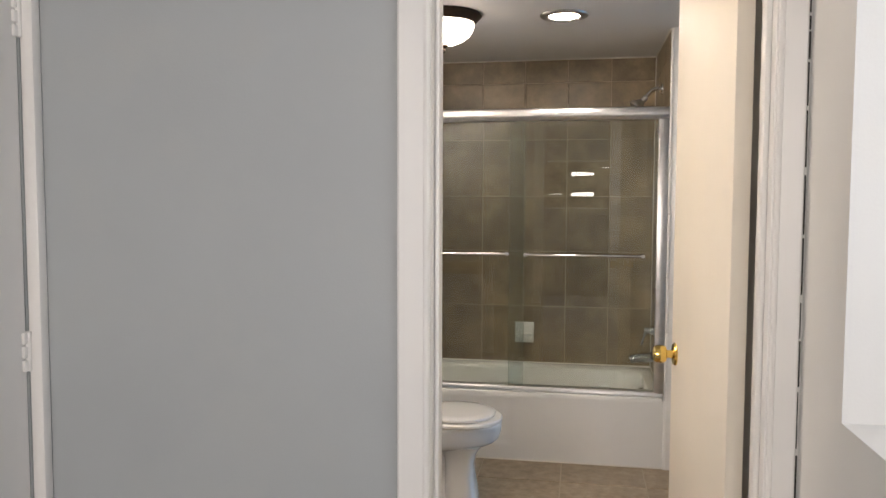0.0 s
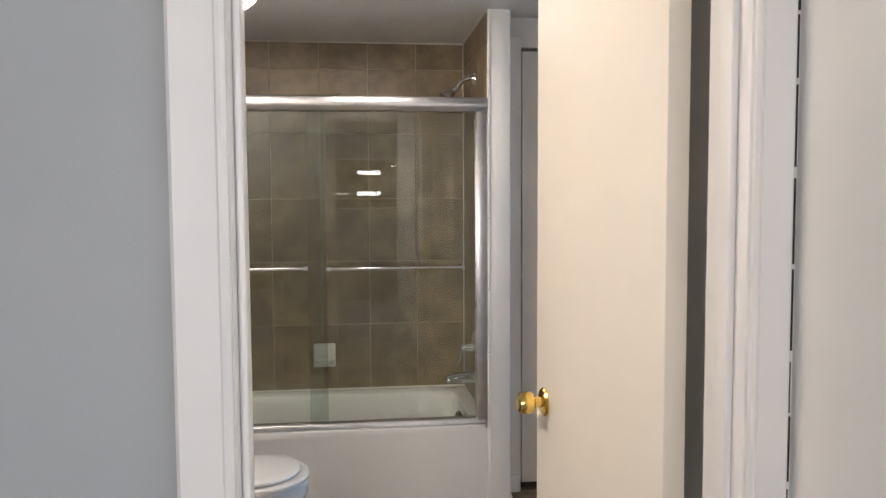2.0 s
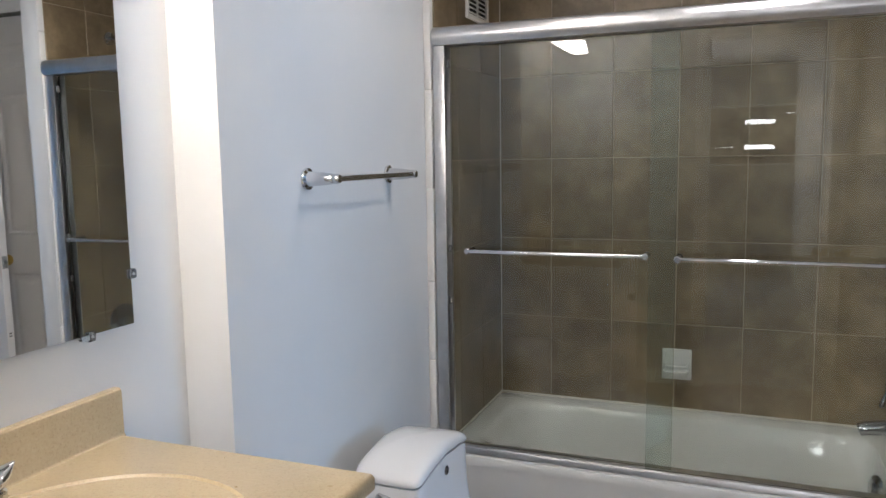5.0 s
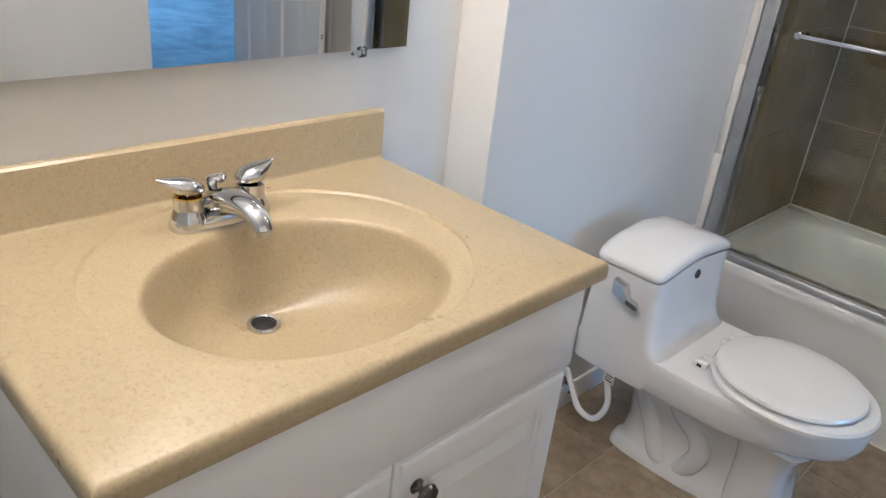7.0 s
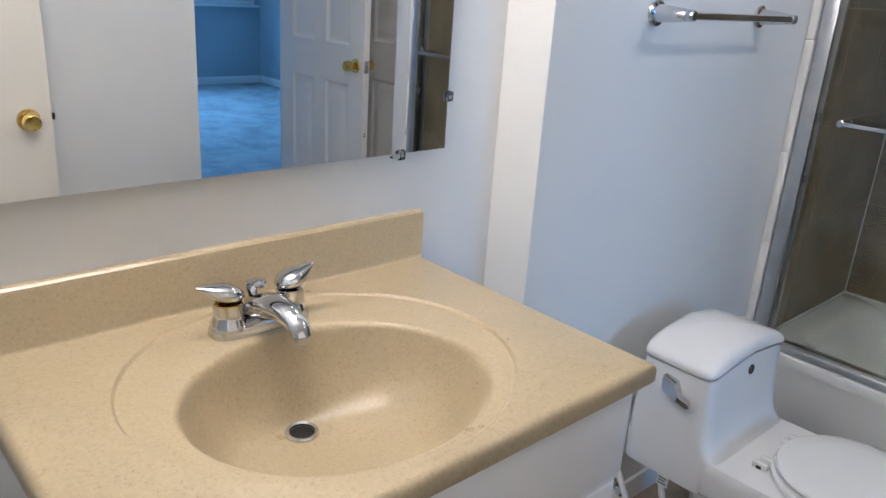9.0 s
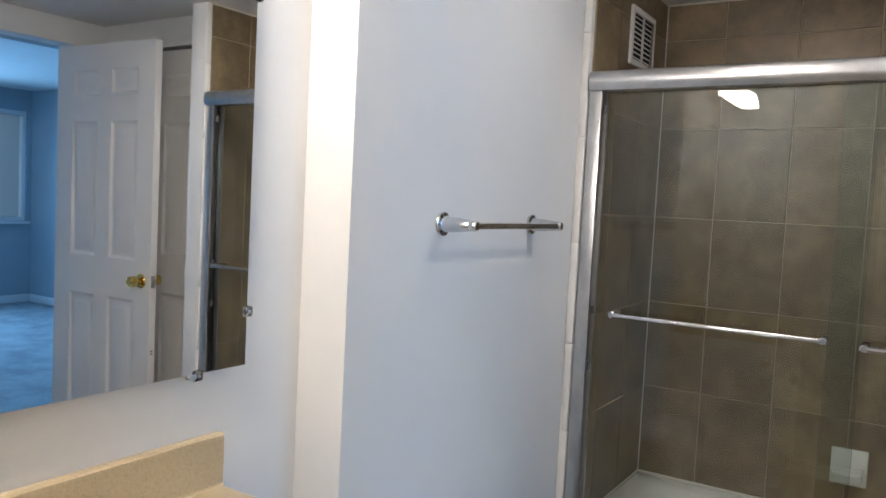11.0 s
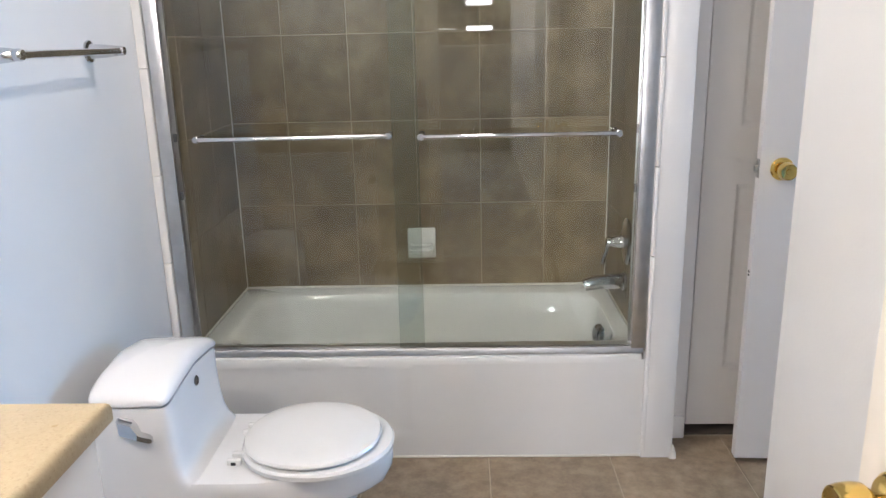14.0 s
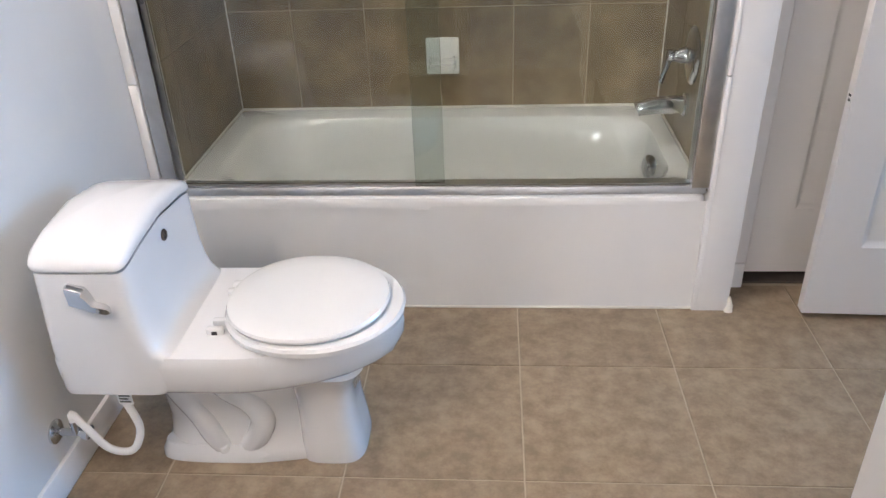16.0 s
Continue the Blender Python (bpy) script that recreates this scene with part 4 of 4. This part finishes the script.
turned(bm, [(0, -0.004), (0.019, -0.004), (0.0195, 0.002), (0.024, 0.0035), (0.026, 0.001), (0.026, -0.002), (0, -0.008)], Matrix.Translation((DCX, DCY, TOPZ - 0.1345)))
dr = part("drain", bm, CHROME, sink, "chrome drain ring")
# flat black disc in the ring, for the shade down the drain
bm = bmesh.new()
turned(bm, [(0, 0), (0.0188, 0), (0, 0.0005)], Matrix.Translation((DCX, DCY, TOPZ - 0.1362)), 24)
part("drain_shade", bm, DARK, dr)

# faucet
FX, FY = -0.030, -1.731
fau = thing("faucet", (FX, FY, TOPZ), "chrome two-handle centerset faucet", "faucet")


def sections(rows, n=24):
    """Oval sections: centre, half width along y, half height along the tilted up axis."""
    out = []
    for x, z, hw, hh, lean in rows:
        out.append([Vector((x + hh * math.sin(lean) * math.sin(a), FY + hw * math.cos(a), z + hh * math.cos(lean) * math.sin(a))) for a in [2 * math.pi * k / n for k in range(n)]])
    return out


bm = bmesh.new()
loft(bm, [squircle(FX, FY, 0.0290, 0.0815, TOPZ - 0.005, 3.2, 48), squircle(FX, FY, 0.0290, 0.0815, TOPZ + 0.006, 3.2, 48), squircle(FX, FY, 0.0265, 0.0785, TOPZ + 0.014, 3.2, 48), squircle(FX, FY, 0.020, 0.070, TOPZ + 0.018, 3, 48)])
part("base", bm, CHROME, fau)
# broad hump that narrows into the down-turned spout
bm = bmesh.new()
loft(bm, sections([(FX - 0.022, TOPZ + 0.018, 0.034, 0.014, 0.0), (FX - 0.008, TOPZ + 0.026, 0.036, 0.022, 0.05), (FX + 0.012, TOPZ + 0.033, 0.033, 0.024, 0.12), (FX + 0.036, TOPZ + 0.041, 0.028, 0.021, 0.20), (FX + 0.060, TOPZ + 0.045, 0.0235, 0.0175, 0.34),
                   (FX + 0.082, TOPZ + 0.0455, 0.0200, 0.0155, 0.55), (FX + 0.100, TOPZ + 0.042, 0.0180, 0.0140, 0.85), (FX + 0.113, TOPZ + 0.035, 0.0165, 0.0130, 1.15), (FX + 0.119, TOPZ + 0.027, 0.0150, 0.0120, 1.40), (FX + 0.120, TOPZ + 0.024, 0.011, 0.009, 1.45)]))
spout = part("spout", bm, CHROME, fau)
bm = bmesh.new()
turned(bm, [(0, 0), (0.0115, 0), (0.0115, 0.010), (0.009, 0.012), (0, 0.011)], along((0.12, 0, -1), (FX + 0.1185, FY, TOPZ + 0.0275)), 18)
part("aerator", bm, STEEL, spout)
# flat pull of the drain, leaning back
bm = bmesh.new()
loft(bm, [[Vector((x + d * 0.3, FY + w * math.cos(a), z + 0.0035 * math.sin(a) + d)) for d in (0,) for a in [2 * math.pi * k / 14 for k in range(14)]] for x, z, w in ((FX - 0.020, TOPZ + 0.022, 0.006), (FX - 0.022, TOPZ + 0.040, 0.007), (FX - 0.024, TOPZ + 0.056, 0.010), (FX - 0.020, TOPZ + 0.064, 0.013), (FX - 0.008, TOPZ + 0.068, 0.014), (FX + 0.002, TOPZ + 0.066, 0.011), (FX + 0.005, TOPZ + 0.063, 0.006))])
part("lift_rod", bm, CHROME, fau, "chrome drain pull")
for s in (-1, 1):
    y = FY + s * 0.052
    bm = bmesh.new()
    turned(bm, [(0, 0.008), (0.0285, 0.008), (0.0275, 0.016), (0.0235, 0.024), (0.0222, 0.034), (0.0222, 0.047), (0, 0.047)], Matrix.Translation((FX, y, TOPZ)), 28)
    hb = part("handle_base", bm, CHROME, fau)
    bm = bmesh.new()
    turned(bm, [(0, 0.0468), (0.0216, 0.0468), (0.0216, 0.0488), (0, 0.0488)], Matrix.Translation((FX, y, TOPZ)), 28)
    part("index_ring", bm, BRASS if s < 0 else CHROME, hb, "thin coloured ring")
    # cap that draws out sideways into a beak
    bm = bmesh.new()
    rings = []
    for u, w, lo, hi in ((-0.0235, 0.005, 0.053, 0.058), (-0.021, 0.012, 0.050, 0.064), (-0.012, 0.0200, 0.0488, 0.072), (0.0, 0.0232, 0.0488, 0.0765), (0.010, 0.0220, 0.0488, 0.0780), (0.020, 0.0180, 0.0530, 0.0785), (0.028, 0.0140, 0.0610, 0.0790), (0.036, 0.0095, 0.0685, 0.0795), (0.043, 0.0050, 0.0745, 0.0800), (0.046, 0.002, 0.0775, 0.0800)):
        ring = []
        for i in range(20):
            a = 2 * math.pi * i / 20
            h = math.sin(a)
            ring.append(Vector((FX + w * math.cos(a) - 0.12 * max(u, 0), y + s * u, TOPZ + (lo + hi) / 2 + (hi - lo) / 2 * math.copysign(abs(h) ** 0.8, h))))
        rings.append(ring)
    loft(bm, rings)
    part("handle", bm, CHROME, hb, "beak-shaped chrome lever handle")

# mirror over the vanity
MX = VX + 0.0225
MY0, MY1, MZ0, MZ1 = -2.26, -1.279, 1.089, 1.90
mir = thing("wall_mirror", (VX, (MY0 + MY1) / 2, MZ0), "frameless wall mirror held by clear clips", "mirror")
part("glass", boxes(((VX + 0.0002, MY0, MZ0), (MX - 0.0008, MY1, MZ1))), EDGE_GLASS, mir, "mirror glass edge").visible_shadow = True
bm = bmesh.new()
vs = [bm.verts.new(p) for p in ((MX, MY0, MZ0), (MX, MY1, MZ0), (MX, MY1, MZ1), (MX, MY0, MZ1))]
bm.faces.new(vs)
bmesh.ops.solidify(bm, geom=bm.faces[:], thickness=0.0006)
part("silvering", bm, MIRROR, mir)
for y, z in ((MY1 + 0.002, 1.187), (MY1 + 0.002, 1.757), (MY1 - 0.108, MZ0 - 0.003), (-2.10, MZ0 - 0.003)):
    bm = boxes(((VX, y - 0.010, z - 0.010), (MX + 0.005, y + 0.010, z + 0.010)), bev=0.004)
    c = single("mirror_clip", bm, CLEAR, "clear plastic clip with a screw at the mirror's edge", "clip", "mirror clips", (VX, y, z))
    bm = bmesh.new()
    turned(bm, [(0, 0), (0.0035, 0), (0.003, 0.0015), (0, 0.002)], along((1, 0, 0), (MX + 0.005, y, z)), 12)
    part("screw", bm, STEEL, c)

# towel bar on the toilet wall
tb = thing("towel_rack", (WX, -0.55, 1.355), "short chrome towel bar on the white wall", "towel bar")
for y in (-0.782, -0.318):
    bm = bmesh.new()
    turned(bm, [(0, 0), (0.027, 0), (0.0285, 0.003), (0.027, 0.007), (0.019, 0.010), (0.0185, 0.012), (0.0165, 0.045), (0.013, 0.075), (0.0115, 0.078), (0.0125, 0.080), (0.0125, 0.090), (0.010, 0.095), (0, 0.096)], along((1, 0, 0), (WX, y, 1.355)))
    part("post", bm, CHROME, tb)
bm = bmesh.new()
tube(bm, [(WX + 0.084, -0.785, 1.355), (WX + 0.084, -0.315, 1.355)], 0.0085, 16)
part("rail", bm, CHROME, tb)

# toilet roll on the side of the vanity
tp = thing("toilet_roll_holder", (0.28, VY1, 0.755), "chrome roll holder with a white roll on the vanity's side", "roll holder")
for x in (0.213, 0.347):
    bm = bmesh.new()
    turned(bm, [(0, 0), (0.018, 0), (0.018, 0.005), (0.011, 0.010), (0.010, 0.05), (0.013, 0.055), (0.013, 0.068), (0, 0.072)], along((0, 1, 0), (x, VY1 - 0.003, 0.755)), 20)
    part("post", bm, CHROME, tp)
bm = bmesh.new()
tube(bm, [(0.213, VY1 + 0.058, 0.755), (0.347, VY1 + 0.058, 0.755)], 0.007)
part("rod", bm, CHROME, tp)
bm = bmesh.new()
turned(bm, [(0.020, 0.0), (0.044, 0.0), (0.045, 0.004), (0.045, 0.098), (0.044, 0.102), (0.020, 0.102)], along((1, 0, 0), (0.227, VY1 + 0.058, 0.742)), 36)
part("paper_roll", bm, PAPER, tp, "part-used white paper roll")

# ---- lamps ----
cl = thing("ceiling_light", (0.44, -0.45, H), "bronze flush ceiling light with a lit alabaster bowl", "ceiling light")
m = Matrix.Translation((0.44, -0.45, 0))
bm = bmesh.new()
turned(bm, [(0, H), (0.172, H), (0.176, H - 0.010), (0.165, H - 0.022), (0.150, H - 0.034), (0.146, H - 0.042), (0, H - 0.040)], m, 48)
part("pan", bm, BRONZE, cl)
bm = bmesh.new()
turned(bm, [(0.138, H - 0.042), (0.142, H - 0.052), (0.136, H - 0.072), (0.118, H - 0.098), (0.090, H - 0.119), (0.055, H - 0.133), (0.018, H - 0.138)], m, 48)
part("bowl", bm, DOME_GLOW, cl, "lit alabaster glass bowl")
bm = bmesh.new()
turned(bm, [(0, H - 0.136), (0.020, H - 0.137), (0.022, H - 0.142), (0.014, H - 0.148), (0.008, H - 0.154), (0.011, H - 0.162), (0.006, H - 0.172), (0, H - 0.174)], m, 20)
part("finial", bm, BRONZE, cl)

dl = thing("downlight", (0.985, -0.36, H), "round recessed ceiling lamp with a pale rim", "downlight")
m = Matrix.Translation((0.985, -0.36, 0))
bm = bmesh.new()
turned(bm, [(0.070, H - 0.002), (0.074, H - 0.010), (0.090, H - 0.013), (0.108, H - 0.008), (0.111, H - 0.0005), (0.070, H - 0.0005)], m, 40)
part("rim", bm, STEEL, dl, "dull satin rim")
bm = bmesh.new()
turned(bm, [(0.0, H - 0.016), (0.03, H - 0.015), (0.055, H - 0.010), (0.0695, H - 0.003), (0, H - 0.002)], m, 32)
part("lamp_face", bm, BULB_GLOW, dl, "faceted lit lamp face")

# fixture known by its reflection; its four lamps are assumed, to soften shadows
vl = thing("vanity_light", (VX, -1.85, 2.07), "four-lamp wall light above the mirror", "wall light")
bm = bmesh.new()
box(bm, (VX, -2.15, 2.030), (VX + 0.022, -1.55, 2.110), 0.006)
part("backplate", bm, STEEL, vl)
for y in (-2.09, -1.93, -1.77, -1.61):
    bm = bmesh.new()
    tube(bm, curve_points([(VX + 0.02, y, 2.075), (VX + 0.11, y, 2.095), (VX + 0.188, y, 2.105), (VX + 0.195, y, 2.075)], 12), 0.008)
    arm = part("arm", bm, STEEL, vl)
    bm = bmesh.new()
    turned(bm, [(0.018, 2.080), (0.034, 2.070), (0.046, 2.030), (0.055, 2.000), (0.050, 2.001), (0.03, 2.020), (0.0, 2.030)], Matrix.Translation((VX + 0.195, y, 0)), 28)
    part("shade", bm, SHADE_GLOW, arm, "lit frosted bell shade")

# ---- windows ----
bw = thing("window_1", (7.65, 0.85, 0.94), "wide bedroom window, bright and cold", "window")
bw["kind"] = "structure"
bars = [((7.68, -0.9, 0.94), (7.75, 2.6, 0.985)), ((7.68, -0.9, 2.15), (7.75, 2.6, 2.2)), ((7.68, -0.9, 0.985), (7.75, -0.85, 2.15)), ((7.68, 2.56, 0.985), (7.75, 2.6, 2.15)), ((7.67, 1.82, 0.985), (7.76, 2.02, 2.15)), ((7.68, 0.50, 0.985), (7.75, 0.62, 2.15))]
part("window_frame", boxes(*bars, bev=0.004), TRIM, bw)
part("sash_bar", boxes(((7.70, 2.285, 0.986), (7.735, 2.315, 2.149)), bev=0.003), TRIM, bw)
part("window_sill", boxes(((7.59, -0.95, 0.912), (7.679, 2.62, 0.939)), bev=0.005), TRIM, bw)
for a, b in ((-0.85, 0.50), (0.62, 1.82), (2.02, 2.285), (2.315, 2.56)):
    p = part("pane", boxes(((7.712, a, 0.985), (7.718, b, 2.15))), PANE, bw)
    p.visible_shadow = False
tagged(single("backdrop", boxes(((9.2, -3.5, -0.5), (9.3, 6.0, 4.5))), OUTSIDE, "pale blue daylight outside the bedroom window", "backdrop"), kind="structure")

hw = thing("window_2", (1.80, -3.25, 1.0), "deep window beside the entry door", "window")
hw["kind"] = "structure"
part("window_frame", boxes(((1.78, -3.85, 1.008), (1.82, -2.66, 1.06)), ((1.78, -3.85, 2.10), (1.82, -2.66, 2.15)), ((1.78, -3.85, 1.06), (1.82, -3.80, 2.10)), ((1.78, -2.71, 1.06), (1.82, -2.66, 2.10))), TRIM, hw)
p = part("pane", boxes(((1.797, -3.80, 1.06), (1.803, -2.71, 2.10))), PANE, hw)
p.visible_shadow = False

# unseen window, assumed to give the two bars reflected in the shower glass
sw = thing("window_3", (1.10, -7.2, 1.6), "unseen far window of the outer room with two bright slots", "window")
sw["kind"] = "structure"
part("window_frame", boxes(((0.40, -7.24, 1.25), (1.80, -7.20, 1.275)), ((0.40, -7.24, 1.925), (1.80, -7.20, 1.95)), ((0.40, -7.24, 1.275), (0.43, -7.20, 1.925)), ((1.77, -7.24, 1.275), (1.80, -7.20, 1.925))), TRIM, sw)
part("shade", boxes(((0.43, -7.26, 1.275), (1.77, -7.25, 1.925))), RUBBER, sw, "dark blind")
for z in (1.44, 1.73):
    part("pane", boxes(((0.95, -7.2495, z), (1.27, -7.246, z + 0.05))), SLOT, sw, "bright daylight slot")

for lo, hi in (((1.39, -7.2495, 1.838), (1.60, -7.246, 1.852)), ((0.63, -7.2495, 1.458), (0.83, -7.246, 1.470)), ((0.50, -7.2495, 1.42), (0.512, -7.246, 1.80)), ((1.745, -7.2495, 1.42), (1.757, -7.246, 1.80))):
    part("light_gap", boxes((lo, hi)), GAP, sw, "thin line of daylight beside the blind")

# ---- tiles ----
def tile_mesh(name, w, h, t, bev, material):
    """A tile lying in xy, its face up at z=0."""
    bm = bmesh.new()
    loft(bm, [[Vector((x, y, z)) for x, y in ((a, a), (w - a, a), (w - a, h - a), (a, h - a))] for a, z in ((0.0, -t), (0.0, -bev), (bev, 0.0))])
    bmesh.ops.recalc_face_normals(bm, faces=bm.faces)
    me = bpy.data.meshes.new(name)
    bm.to_mesh(me)
    bm.free()
    me.materials.append(material)
    return me


TILES = {}


def lay(parent, name, m, w, h, t, bev, material):
    key = (name, round(w, 4), round(h, 4))
    if key not in TILES:
        TILES[key] = tile_mesh(name, w, h, t, bev, material)
    ob = new(name, TILES[key])
    ob.parent = parent
    ob.matrix_basis = m
    return ob


G = 0.0033
rt = random.Random(7)


def cuts(a, b, first, step):
    """Joints between a and b through first at a step."""
    k = math.ceil((a - first) / step + 1e-6)
    js = [a]
    while first + k * step < b - 1e-6:
        if first + k * step > a + 1e-6:
            js.append(first + k * step)
        k += 1
    return js + [b]


ROWS = [RIM + 0.004, 0.718, 1.0555, 1.390, 1.7315, 2.071, H]
surround = thing("tile_surround", (0.75, YB, RIM), "brown ceramic tile walls round the tub", "tile wall")
surround["kind"] = "structure"
so = Vector((0.75, YB, RIM))
part("grout_bed", boxes(((0.0, YB + 0.003, RIM - 0.02), (1.5, YB + 0.0118, H)), ((WX, 0.0, RIM - 0.02), (-0.003, YB + 0.0118, H)), ((1.503, 0.0, RIM - 0.02), (1.5118, YB + 0.0118, H))), GROUT, surround)
back_cols = cuts(0.0, 1.5, 1.5 - 0.2553, 0.2553)
for x0, x1 in zip(back_cols, back_cols[1:]):
    for z0, z1 in zip(ROWS, ROWS[1:]):
        tilt = pose(0, 0, 0, rt.uniform(-0.12, 0.12), rt.uniform(-0.12, 0.12), 0)
        lay(surround, "wall_tile", Matrix.Translation(Vector((x0 + G / 2, YB, z0 + G / 2)) - so) @ pose(0, 0, 0, 90, 0, 0) @ tilt, x1 - x0 - G, z1 - z0 - G, 0.009, 0.0012, TILE)
side_cols = cuts(0.002, YB - 0.002, YB - 0.2553, 0.2553)
for y0, y1 in zip(side_cols, side_cols[1:]):
    for z0, z1 in zip(ROWS, ROWS[1:]):
        w, h = y1 - y0 - G, z1 - z0 - G
        lay(surround, "wall_tile", Matrix.Translation(Vector((0.0, y0 + G / 2, z0 + G / 2)) - so) @ pose(0, 0, 0, 90, 0, 90), w, h, 0.009, 0.0012, TILE)
        lay(surround, "wall_tile", Matrix.Translation(Vector((1.5, y1 - G / 2, z0 + G / 2)) - so) @ pose(0, 0, 0, 90, 0, -90), w, h, 0.009, 0.0012, TILE)
# rounded edge tiles in front of the frame
for z0, z1 in zip([0.36, 0.70, 0.98, 1.30, 1.63, 1.95], [0.70, 0.98, 1.30, 1.63, 1.95, H]):
    part("edge_tile", boxes(((WX + 0.001, -0.026, z0 + 0.0005), (-0.004, 0.0005, z1 - 0.0005)), bev=0.003), WHITEP, surround, "cream rounded edge tile")
    part("edge_tile", boxes(((1.500, -0.0285, z0 + 0.001), (1.5118, 0.0005, z1 - 0.001)), bev=0.003), WHITEP, surround, "cream rounded edge tile")
single("ceiling_caulk", boxes(((0.0, YB - 0.006, H - 0.007), (1.5, YB + 0.001, H - 0.0005)), ((-0.001, 0.0, H - 0.007), (0.005, YB, H - 0.0005)), ((1.495, 0.0, H - 0.007), (1.501, YB, H - 0.0005)), bev=0.002), CAULK, "pale caulk line under the ceiling", "caulk")
single("tub_caulk", boxes(((-0.0005, YB - 0.004, RIM), (0.004, YB + 0.0005, H - 0.007)), ((1.496, YB - 0.004, RIM), (1.5005, YB + 0.0005, H - 0.007)), ((0.0, YB - 0.005, RIM - 0.003), (1.5, YB + 0.001, RIM + 0.006)), ((0.0, 0.05, RIM - 0.003), (0.005, YB, RIM + 0.006)), ((1.495, 0.05, RIM - 0.003), (1.5, YB, RIM + 0.006)), bev=0.002), CAULK, "pale caulk line along the tub rim", "caulk")

ground = thing("floor_tiles", (0.75, -1.0, 0), "brown stone-look ceramic floor tiles", "floor")
ground["kind"] = "structure"
go = Vector((0.75, -1.0, 0))
fx = cuts(-0.149, EX - 0.001, 0.1815, 0.406)
fy = cuts(YH + 0.003, 0.125, -0.288, 0.404)
for x0, x1 in zip(fx, fx[1:]):
    for y0, y1 in zip(fy, fy[1:]):
        if y0 > -0.1 and x1 < 1.61 or x1 - x0 < 0.01 or y1 - y0 < 0.01:
            continue
        lay(ground, "floor_tile", Matrix.Translation(Vector((x0 + G / 2, y0 + G / 2, 0.0)) - go), x1 - x0 - G, y1 - y0 - G, 0.008, 0.0012, FLOOR_TILE)
